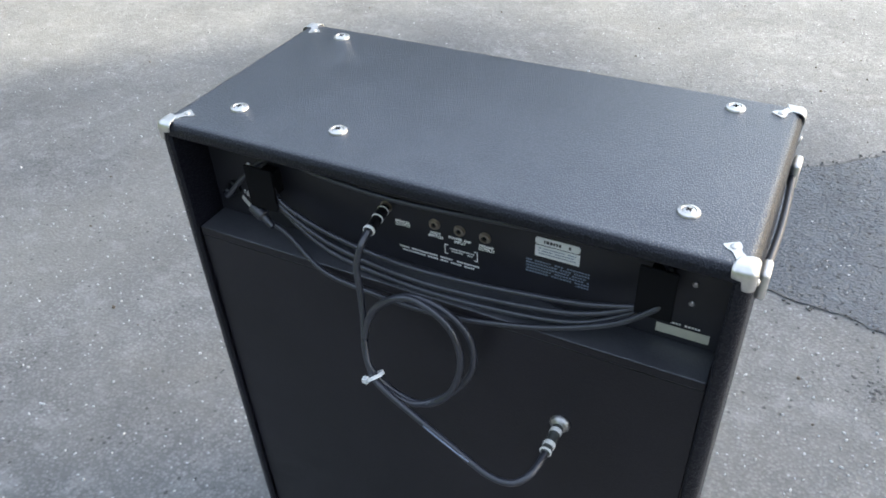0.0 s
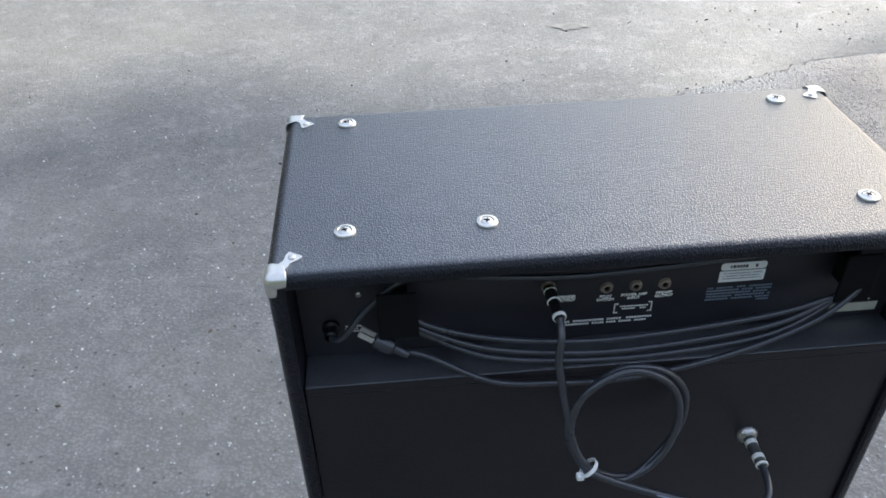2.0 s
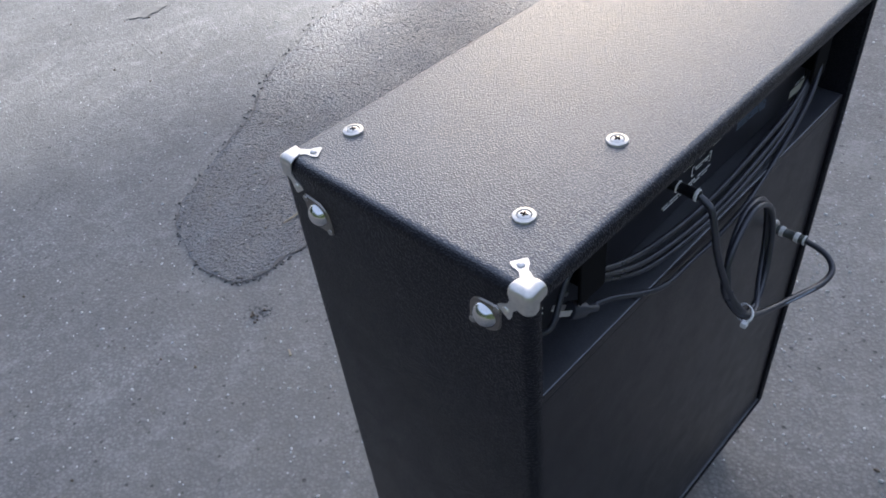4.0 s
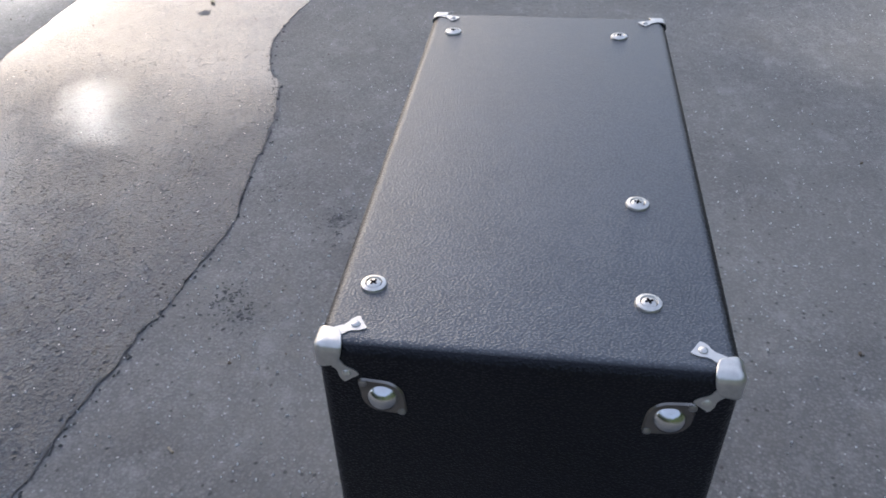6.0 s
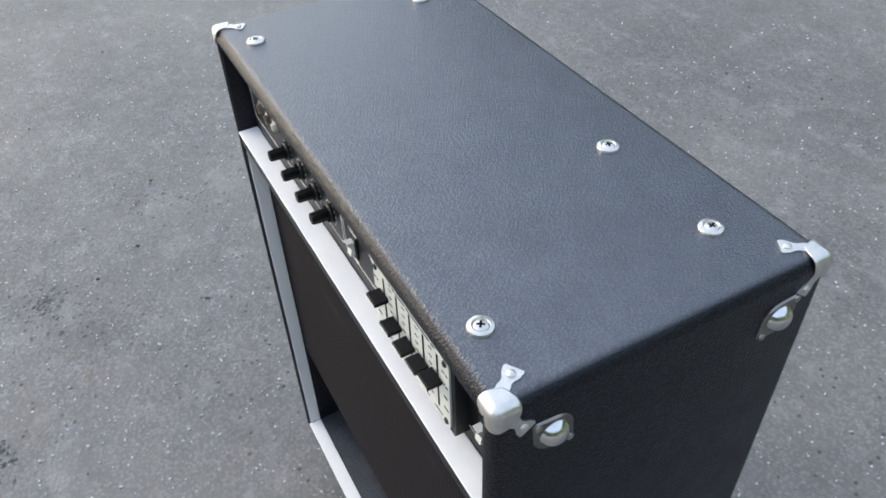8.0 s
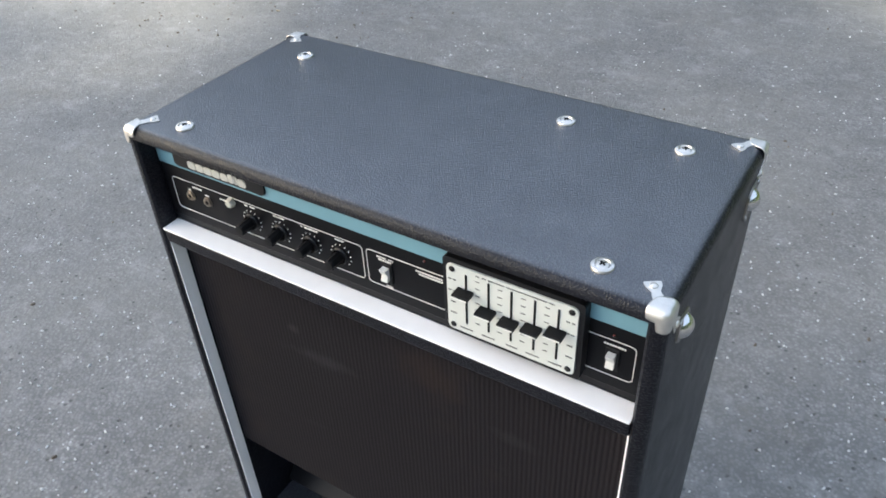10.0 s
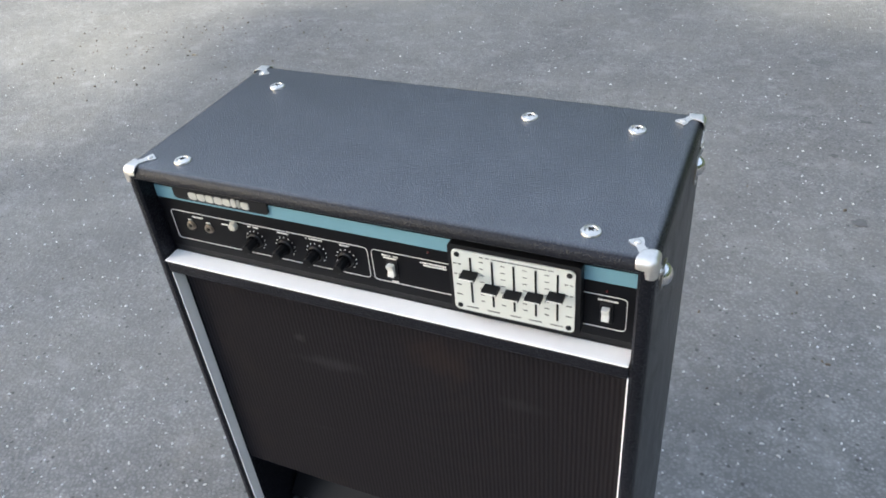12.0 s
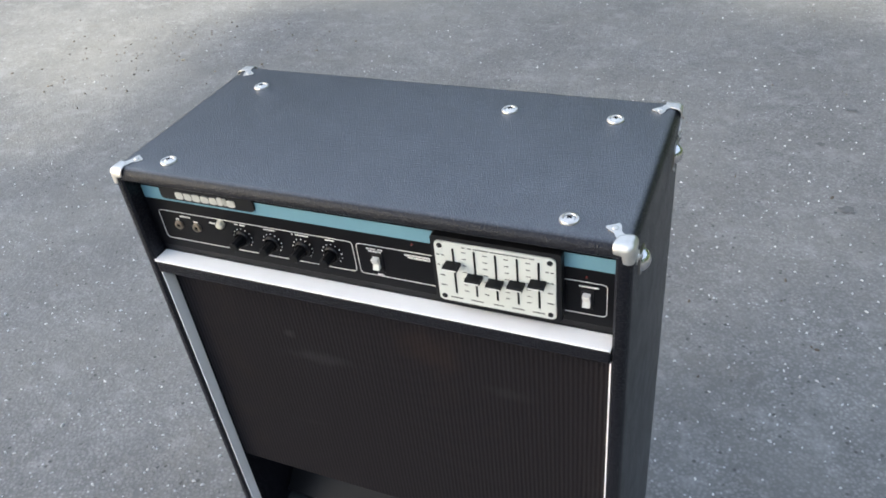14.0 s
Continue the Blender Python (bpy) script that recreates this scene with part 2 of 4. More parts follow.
def make_grille(name):
    """Dark brown-black woven cloth with upright ribs and faded blotches."""
    n = Nodes(name)
    wave = n.add("ShaderNodeTexWave", Vector=n.co, Scale=50.0, Distortion=0.5, Detail=1.0)
    wave.bands_direction = "X"
    weave = n.noise(800, 2, 0.6, (1, 1, 0.3))
    blot = n.noise(5.5, 4, 0.6)
    scuff = n.noise(9, 5, 0.7, (0.5, 1, 2.2))
    col = n.mix(n.ramp(wave.outputs["Color"], (0.1, 0), (0.8, 1)), (0.0058, 0.0050, 0.0066), (0.0140, 0.0124, 0.0150))
    col = n.mix(n.ramp(blot, (0.60, 0), (0.74, 0.4)), col, (0.020, 0.015, 0.013))
    col = n.mix(n.ramp(scuff, (0.66, 0), (0.80, 0.4)), col, (0.026, 0.025, 0.026))
    for place, size, tint, most in (((0.078, 0, 0.702), (8.5, 0, 11), (0.020, 0.0135, 0.0125), 0.6), ((-0.110, 0, 0.633), (7, 0, 34), (0.030, 0.029, 0.032), 0.5),
                                    ((0.190, 0, 0.650), (10, 0, 36), (0.024, 0.023, 0.025), 0.4), ((-0.145, 0, 0.672), (35, 0, 50), (0.034, 0.033, 0.034), 0.6)):
        away = n.add("ShaderNodeVectorMath")
        away.operation = "SUBTRACT"
        n.tree.links.new(n.co, away.inputs[0])
        away.inputs[1].default_value = place
        wide = n.add("ShaderNodeVectorMath")
        wide.operation = "MULTIPLY"
        n.tree.links.new(away.outputs[0], wide.inputs[0])
        wide.inputs[1].default_value = size
        length = n.add("ShaderNodeVectorMath")
        length.operation = "LENGTH"
        n.tree.links.new(wide.outputs[0], length.inputs[0])
        uneven = n.add("ShaderNodeMath")
        uneven.operation = "MULTIPLY_ADD"
        n.tree.links.new(n.noise(26, 4, 0.7), uneven.inputs[0])
        uneven.inputs[1].default_value = 1.0
        n.tree.links.new(length.outputs["Value"], uneven.inputs[2])
        col = n.mix(n.ramp(uneven.outputs[0], (0.62, most), (1.0, 0)), col, tint)
    b = n.bump(wave.outputs["Color"], 0.5, 0.0010)
    b = n.bump(weave, 0.5, 0.0005, b)
    n.set(Base_Color=col, Normal=b, Roughness=0.9)
    n.bsdf.inputs["Specular IOR Level"].default_value = 0.15
    return n.mat


M_GRILLE = make_grille("grille_cloth")


# ---- mesh helpers ----
def part(name, bm, material, parent=None, label="", smooth=False):
    """Link a bmesh as one mesh object under a thing or a part."""
    me = bpy.data.meshes.new(name)
    bmesh.ops.recalc_face_normals(bm, faces=bm.faces)
    for f in bm.faces:
        f.smooth = smooth
    bm.to_mesh(me)
    bm.free()
    me.materials.append(material)
    if smooth:
        me.set_sharp_from_angle(angle=radians(38))
    ob = new(name, me)
    ob.parent = parent
    return tagged(ob, label)


def thing(name, label, category, group="", kind="", at=(0, 0, 0)):
    ob = new(name)
    ob.empty_display_size = 0.02
    ob.location = at
    return tagged(ob, label, category, group, kind)


def slab(x0, x1, y0, y1, z0, z1, bevel=0.0, segments=2, bm=None):
    """A box between six planes, its edges rounded."""
    own = bmesh.new()
    m = Matrix.Translation(((x0 + x1) / 2, (y0 + y1) / 2, (z0 + z1) / 2)) @ Matrix.Diagonal((x1 - x0, y1 - y0, z1 - z0, 1))
    bmesh.ops.create_cube(own, size=1, matrix=m)
    if bevel:
        bmesh.ops.bevel(own, geom=own.edges[:], offset=bevel, segments=segments, affect="EDGES", profile=0.5)
    if bm is None:
        return own
    join(bm, own)
    return bm


def join(bm, other):
    tmp = bpy.data.meshes.new("tmp")
    other.to_mesh(tmp)
    other.free()
    bm.from_mesh(tmp)
    bpy.data.meshes.remove(tmp)


def lathe(profile, base, axis, steps=24, bm=None):
    """Turn a profile of (radius, height) round an axis from base."""
    bm = bm or bmesh.new()
    turn = Vector(axis).normalized().to_track_quat("Z", "Y").to_matrix()
    rings = []
    for r, h in profile:
        ring = []
        for i in range(steps if r > 1e-6 else 1):
            a = math.tau * i / steps
            ring.append(bm.verts.new(Vector(base) + turn @ Vector((r * math.cos(a), r * math.sin(a), h))))
        rings.append(ring)
    for a, b in zip(rings, rings[1:]):
        for i in range(steps):
            j = (i + 1) % steps
            if len(a) == 1 and len(b) == 1:
                continue
            if len(a) == 1:
                bm.faces.new((a[0], b[j], b[i]))
            elif len(b) == 1:
                bm.faces.new((a[i], a[j], b[0]))
            else:
                bm.faces.new((a[i], a[j], b[j], b[i]))
    return bm


def smooth_path(points, per=8):
    """Catmull-Rom curve through points."""
    p = [Vector(q) for q in points]
    p = [2 * p[0] - p[1], *p, 2 * p[-1] - p[-2]]
    out = []
    for i in range(1, len(p) - 2):
        for k in range(per):
            t = k / per
            out.append(0.5 * (2 * p[i] + (p[i + 1] - p[i - 1]) * t + (2 * p[i - 1] - 5 * p[i] + 4 * p[i + 1] - p[i + 2]) * t * t
                              + (3 * p[i] - p[i - 1] - 3 * p[i + 1] + p[i + 2]) * t ** 3))
    return out + [p[-2]]


def tube(points, radius, sides=10, per=8, bm=None, taper=None):
    """Sweep a circle along a smooth path."""
    bm = bm or bmesh.new()
    line = smooth_path(points, per)
    rings, up = [], Vector((0.13, 0.31, 0.94))
    for i, c in enumerate(line):
        d = (line[min(i + 1, len(line) - 1)] - line[max(i - 1, 0)]).normalized()
        side = d.cross(up)
        side = side.normalized() if side.length > 1e-4 else d.orthogonal().normalized()
        up = side.cross(d).normalized()
        r = radius * (1 + (taper - 1) * i / (len(line) - 1)) if taper else radius
        rings.append([bm.verts.new(c + r * (math.cos(a) * side + math.sin(a) * up)) for a in (math.tau * k / sides for k in range(sides))])
    for a, b in zip(rings, rings[1:]):
        for k in range(sides):
            bm.faces.new((a[k], a[(k + 1) % sides], b[(k + 1) % sides], b[k]))
    bm.faces.new(rings[0][::-1])
    bm.faces.new(rings[-1])
    return bm


def round_rect(x0, x1, z0, z1, r, n=5):
    """Outline of a rounded rectangle as (x, z) pairs."""
    out = []
    for cx, cz, a0 in ((x1 - r, z1 - r, 0), (x0 + r, z1 - r, 90), (x0 + r, z0 + r, 180), (x1 - r, z0 + r, 270)):
        for k in range(n + 1):
            a = radians(a0 + 90 * k / n)
            out.append((cx + r * math.cos(a), cz + r * math.sin(a)))
    return out


def plate(outline, y0, y1, bm=None):
    """A flat plate of that (x, z) outline between two y planes."""
    bm = bm or bmesh.new()
    a = [bm.verts.new((x, y0, z)) for x, z in outline]
    b = [bm.verts.new((x, y1, z)) for x, z in outline]
    bm.faces.new(a)
    bm.faces.new(b[::-1])
    for i in range(len(a)):
        j = (i + 1) % len(a)
        bm.faces.new((a[i], b[i], b[j], a[j]))
    return bm


def outline_strip(x0, x1, z0, z1, r, width, y0, y1):
    """A thin raised line round a rounded rectangle."""
    bm = bmesh.new()
    loops = []
    for inset, y in ((0, y0), (0, y1), (width, y1), (width, y0)):
        loops.append([bm.verts.new((x, y, z)) for x, z in round_rect(x0 + inset, x1 - inset, z0 + inset, z1 - inset, max(r - inset, 0.0005))])
    for a, b in zip(loops, loops[1:] + loops[:1]):
        for i in range(len(a)):
            j = (i + 1) % len(a)
            bm.faces.new((a[i], a[j], b[j], b[i]))
    return bm


def bars(rows, y0, y1, letter=0.0026, seed=1):
    """Printing too small to read: rows of short bars (x0, x1, z, height)."""
    rng = random.Random(seed)
    bm = bmesh.new()
    for x0, x1, z, hgt in rows:
        x = x0
        while x < x1 - 0.0005:
            w = min(letter * rng.uniform(0.55, 1.0), x1 - x)
            if rng.random() < 0.88:
                slab(x, x + w, y0, y1, z - hgt / 2, z + hgt / 2, bm=bm)
            x += w + letter * 0.32
    return bm


def lettering(name, words, size, at, turn, material, parent):
    """A line of raised printing in the built-in font, centred at a place."""
    data = bpy.data.curves.new(name, "FONT")
    data.body, data.size, data.align_x, data.align_y, data.extrude = words, size, "CENTER", "CENTER", 0.0002
    data.resolution_u, data.offset = 2, 0.00012
    temp = bpy.data.objects.new(name, data)
    mesh = bpy.data.meshes.new_from_object(temp)
    bpy.data.objects.remove(temp)
    bpy.data.curves.remove(data)
    mesh.name = name
    mesh.transform(pose(*at, 90, 0, turn))
    mesh.materials.append(material)
    ob = new(name, mesh)
    ob.parent = parent
    return ob


# ---- ground ----
def make_ground():
    """Driveway sheet out to the horizon, fine near the cabinet."""
    bm = bmesh.new()
    steps = [-900, -200, -60, -20, -8] + [i * 0.25 for i in range(-20, 21)] + [8, 20, 60, 200, 900]
    grid = [[bm.verts.new((x, y, 0.0009 * (noise.noise((x * 0.45, y * 0.45, 3)) - 0.4) if max(abs(x), abs(y)) < 5.1 and math.hypot(x, y) > 0.6 else 0.0)) for x in steps] for y in steps]
    for a, b in zip(grid, grid[1:]):
        for i in range(len(a) - 1):
            bm.faces.new((a[i], a[i + 1], b[i + 1], b[i]))
    return tagged(part("ground", bm, M_ASPHALT, smooth=True), "weathered grey asphalt driveway with pale stone specks", "ground", kind="structure")


make_ground()


def wobble_line(points, spread, per=14, seed=0):
    """A crooked line through points."""
    out = []
    for i, p in enumerate(smooth_path([(x, y, 0) for x, y in points], per)):
        out.append(Vector((p.x + spread * noise.noise((p.x * 17, p.y * 17, seed)) + spread * 0.4 * noise.noise((p.x * 55, p.y * 55, seed + 4)),
                           p.y + spread * noise.noise((p.x * 17, p.y * 17, seed + 8)) + spread * 0.4 * noise.noise((p.x * 55, p.y * 55, seed + 12)), 0)))
    return out


# repaired patch: far edge, rounded nose, near edge
FAR = [(-4.6, -2.34), (-2.9, -2.31), (-2.01, -2.28), (-1.62, -2.25), (-1.43, -2.165), (-1.21, -2.087), (-0.98, -2.03), (-0.83, -1.945), (-0.65, -1.865),
       (-0.53, -1.77), (-0.43, -1.68), (-0.30, -1.622), (-0.12, -1.52), (0.02, -1.42), (0.085, -1.30)]
NOSE = [(0.106, -1.16), (0.086, -1.05), (0.046, -1.019)]
NEAR = [(-0.06, -1.015), (-0.17, -1.008), (-0.30, -1.002), (-0.42, -0.977), (-0.55, -0.962), (-0.63, -0.938), (-0.77, -0.925), (-0.92, -0.902), (-1.06, -0.888), (-1.20, -0.918),
        (-1.38, -0.936), (-1.58, -0.946), (-1.83, -1.00), (-1.96, -1.037), (-2.11, -1.115), (-2.36, -1.172), (-2.60, -1.172), (-2.74, -1.152), (-3.4, -1.06), (-4.6, -1.0)]


def make_patch():
    rim = wobble_line(FAR + NOSE + NEAR, 0.011, 26, seed=2)
    bm = bmesh.new()
    top = [bm.verts.new((p.x, p.y, 0.0024)) for p in rim]
    low = []
    for i, p in enumerate(rim):
        d = (rim[min(i + 1, len(rim) - 1)] - rim[max(i - 1, 0)]).normalized()
        low.append(bm.verts.new((p.x - d.y * 0.0025, p.y + d.x * 0.0025, -0.003)))
    for i in range(len(rim) - 1):
        bm.faces.new((top[i], top[i + 1], low[i + 1], low[i]))
    f = bm.faces.new(top)
    bmesh.ops.triangulate(bm, faces=[f])
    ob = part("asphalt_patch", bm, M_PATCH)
    tagged(ob, "smoother darker asphalt repair patch in the driveway", "asphalt patch", kind="structure")
    # broken tar seam along the rim
    bm = bmesh.new()
    prev = None
    soft_rim = [sum(rim[max(0, i - 1):i + 2], Vector()) / len(rim[max(0, i - 1):i + 2]) for i in range(len(rim))]
    for i, p in enumerate(soft_rim):
        d = (rim[min(i + 6, len(rim) - 1)] - rim[max(i - 6, 0)]).normalized()
        n = Vector((-d.y, d.x, 0))
        w = 0.0004 + 0.0120 * max(0.0, noise.noise((p.x * 26, p.y * 26, 21)) + 0.08)
        pair = [bm.verts.new(p + n * k + Vector((0, 0, 0.0030))) for k in (-0.0012 - 0.3 * w, w)]
        if prev and noise.noise((p.x * 9.1, p.y * 9.1, 40)) > -0.20:
            bm.faces.new((prev[0], prev[1], pair[1], pair[0]))
        prev = pair
    tagged(part("crack", bm, M_CRACK), "dark crack along the edge of the asphalt patch", "crack", kind="structure")


make_patch()


def on_patch(x, y):
    """Whether a place lies well inside the repaired patch."""
    ys = sorted(ay + (by - ay) * (x - ax) / (bx - ax) for (ax, ay), (bx, by) in zip(FAR + NOSE + NEAR, (FAR + NOSE + NEAR)[1:]) if (ax - x) * (bx - x) < 0)
    return len(ys) > 1 and ys[0] + 0.03 < y < ys[-1] - 0.03


def blob_sheet(cx, cy, r, seed, z=0.0035):
    bm = bmesh.new()
    mid = bm.verts.new((cx, cy, z))
    ring = []
    for k in range(22):
        a = math.tau * k / 22
        q = r * (0.75 + 0.5 * noise.noise((math.cos(a) * 1.6, math.sin(a) * 1.6, seed)))
        ring.append(bm.verts.new((cx + 1.5 * q * math.cos(a), cy + q * math.sin(a), z)))
    for k in range(22):
        bm.faces.new((mid, ring[k], ring[(k + 1) % 22]))
    return bm


for i, (cx, cy, r) in enumerate([(0.716, 1.416, 0.022), (0.727, 2.07, 0.017), (0.63, 1.80, 0.012), (1.30, 0.9, 0.018)]):
    tagged(part("oil_spot", blob_sheet(cx, cy, r, i * 7.3), M_OIL), "small dark oil spot on the asphalt", "oil spot", kind="structure")
for cx, cy, r, seed in ((-0.67, -2.765, 0.060, 29.2), (-2.63, -1.60, 0.035, 36.5)):
    smear = part("oil_spot", blob_sheet(cx, cy, r, seed), M_SMEAR)
    part("oil_core", blob_sheet(cx - 0.012, cy + 0.004, r * 0.6, seed + 3, 0.0042), M_OLDOIL, smear)
    tagged(smear, "faded dark oil smear soaked into the asphalt", "oil spot", kind="structure")


def crumbs(name, label, category, spots, material, size, seed, flat=0.45, low=0.0028, inside=None):
    """Loose bits scattered round spots (x, y, spread, count), as one heap."""
    rng = np.random.default_rng(seed)
    verts, faces = [], []
    for x, y, spread, count in spots:
        for _ in range(count):
            c = np.array([x, y]) + rng.normal(0, 1, 2) * spread
            if inside and not inside(c[0], c[1]):
                continue
            s = size * rng.uniform(0.45, 1.3)
            a, long = rng.uniform(0, 6.28), rng.uniform(0.7, 1.9)
            base = len(verts)
            top = s * flat * rng.uniform(0.6, 1.2)
            for k in range(5):
                u, v = s * 0.5 * long * math.cos(6.283 * k / 5), s * 0.5 * math.sin(6.283 * k / 5) * rng.uniform(0.7, 1.1)
                verts.append((c[0] + u * math.cos(a) - v * math.sin(a), c[1] + u * math.sin(a) + v * math.cos(a), 0.0005))
            for k in range(5):
                p = verts[base + k]
                verts.append((c[0] + (p[0] - c[0]) * 0.6, c[1] + (p[1] - c[1]) * 0.6, low + top))
            for k in range(5):
                faces.append((base + k, base + (k + 1) % 5, base + 5 + (k + 1) % 5, base + 5 + k))
            faces.append(tuple(base + 5 + k for k in range(5)))
    me = bpy.data.meshes.new(name)
    me.from_pydata(verts, [], faces)
    me.materials.append(material)
    return tagged(new(name, me), label, category, kind="stuff")


crumbs("patch_aggregate", "coarse stones standing proud of the asphalt patch", "aggregate",
       [(-0.15, -1.22, 0.16, 400), (-0.55, -1.35, 0.28, 1200), (-1.1, -1.45, 0.33, 1500), (-1.7, -1.6, 0.36, 1300)], M_PATCH, 0.0105, 15, 0.08, 0.0024, on_patch)
crumbs("pale_grit", "pale loose stone grit scattered over the asphalt", "grit", [(0, 0, 1.5, 2000), (0.6, 0.6, 0.9, 450), (-0.9, -0.4, 0.7, 600)], M_STONE, 0.0060, 5, 0.30, 0.0020)
crumbs("leaf_litter", "dark dry leaf crumbs and dirt on the asphalt", "leaf litter",
       [(-2.45, 2.0, 0.32, 70), (-1.95, 2.25, 0.25, 30), (-2.9, 1.9, 0.3, 30), (-1.9, -2.75, 0.35, 45), (-0.7, -2.8, 0.5, 14), (0.104, -0.902, 0.02, 8), (0, 0, 2.3, 150), (-3.0, -2.3, 0.5, 60), (0.3, 2.6, 0.9, 20)],
       M_LITTER, 0.0085, 6, 0.25)
crumbs("loose_asphalt", "dark crumbs of asphalt where the surface has worn", "asphalt crumbs",
       [(-1.085, -0.585, 0.028, 60), (-1.03, -0.56, 0.05, 30), (-0.703, -0.796, 0.032, 60), (-0.65, -0.735, 0.030, 50), (-1.20, -0.81, 0.035, 50), (-1.372, -0.28, 0.034, 40), (-1.34, -0.14, 0.04, 20), (0.104, -0.902, 0.013, 30), (-0.94, -0.46, 0.06, 30), (-0.07, 0.533, 0.016, 24)],
       M_WORN, 0.0075, 8, 0.10, 0.0006)
rim_spots = [(x * (1 - u) + nx * u, y * (1 - u) + ny * u, 0.012, 4) for (x, y), (nx, ny) in zip(FAR[3:] + NOSE + NEAR[:16], FAR[4:] + NOSE + NEAR[:17]) for u in (0.0, 0.33, 0.67)]
crumbs("rim_crumbs", "dark crumbs broken off along the edge of the patch", "asphalt crumbs", rim_spots, M_WORN, 0.0080, 12, 0.14, 0.0030)


def make_leaf(x, y, turn):
    """A small fallen leaf, folded along its midrib and curled at the tip."""
    bm = bmesh.new()
    rows = []
    for k in range(7):
        u = k / 6
        half = 0.011 * math.sin(math.pi * (0.06 + 0.92 * u)) ** 0.8
        rise = 0.004 + 0.008 * u * u
        rows.append([bm.verts.new((u * 0.042 - 0.021, v * half, rise + abs(v) * half * 0.35)) for v in (-1, 0, 1)])
    for a, b in zip(rows, rows[1:]):
        for k in range(2):
            bm.faces.new((a[k], b[k], b[k + 1], a[k + 1]))
    bmesh.ops.solidify(bm, geom=bm.faces[:], thickness=0.0006)
    bmesh.ops.transform(bm, matrix=pose(x, y, 0, 0, 0, turn), verts=bm.verts)
    tagged(part("fallen_leaf", bm, M_LEAF), "small dark green leaf fallen on the asphalt", "leaf")


make_leaf(-2.770, -1.61, 40)
tagged(part("twig", tube([(-0.200, -1.131, 0.0075), (-0.174, -1.127, 0.0085), (-0.147, -1.129, 0.0075)], 0.0030, 6, 4), M_TWIG), "short pale dry twig lying on the asphalt patch", "twig")
for cx, cy, a in ((-0.057, -0.840, 0.5), (-0.209, -0.738, 0.9), (0.14, -0.735, 1.1), (-2.22, 2.02, 0.2)):
    bm = slab(-0.010, 0.010, -0.0025, 0.0025, 0.002, 0.0075, 0.001)
    bmesh.ops.transform(bm, matrix=pose(cx, cy, 0, 0, 0, math.degrees(a)), verts=bm.verts)
    tagged(part("wood_chip", bm, M_TWIG), "pale wood chip lying on the asphalt", "wood chip", "chips on the drive")


# ---- lawn ----
def lawn_edge(x):
    return 3.462 + 0.008 * x + 0.05 * noise.noise((x * 2.2, 0, 5)) + 0.02 * noise.noise((x * 9, 0, 7))


def make_lawn():
    bm = bmesh.new()
    xs = [-9 + 0.1 * i for i in range(181)]
    a = [bm.verts.new((x, lawn_edge(x), 0.008)) for x in xs]
    b = [bm.verts.new((x, lawn_edge(x) + 0.07, 0.035)) for x in xs]
    c = [bm.verts.new((x, 30, 0.06)) for x in xs]
    for i in range(180):
        bm.faces.new((a[i], a[i + 1], b[i + 1], b[i]))
        bm.faces.new((b[i], b[i + 1], c[i + 1], c[i]))
    tagged(part("lawn", bm, M_SOIL), "green lawn bordering the asphalt driveway", "lawn", kind="structure")
    rng = np.random.default_rng(9)
    verts, faces = [], []
    for _ in range(15000):
        x = rng.uniform(-2.5, 3.0)
        y = lawn_edge(x) + abs(rng.normal(0, 0.45)) - 0.01
        hgt, a, lean, w = rng.uniform(0.03, 0.085), rng.uniform(0, 6.28), rng.uniform(0.1, 0.7), rng.uniform(0.003, 0.007)
        if rng.random() < 0.12:
            w, hgt = w * 3.2, hgt * 0.6
        dx, dy = math.cos(a), math.sin(a)
        z = 0.01 + 0.02 * min(1, (y - lawn_edge(x) + 0.01) / 0.07)
        k = len(verts)
        verts += [(x - dy * w, y + dx * w, z), (x + dy * w, y - dx * w, z),
                  (x + dx * hgt * lean * 0.4 + dy * w * 0.8, y + dy * hgt * lean * 0.4 - dx * w * 0.8, z + hgt * 0.6),
                  (x + dx * hgt * lean * 0.4 - dy * w * 0.8, y + dy * hgt * lean * 0.4 + dx * w * 0.8, z + hgt * 0.6),
                  (x + dx * hgt * lean, y + dy * hgt * lean, z + hgt * (1 - 0.3 * lean))]
        faces += [(k, k + 1, k + 2, k + 3), (k + 3, k + 2, k + 4)]
    me = bpy.data.meshes.new("grass")
    me.from_pydata(verts, [], faces)
    me.materials.append(M_GRASS)
    tagged(new("grass", me), "short green grass and clover blades at the lawn edge", "grass", kind="stuff")


make_lawn()


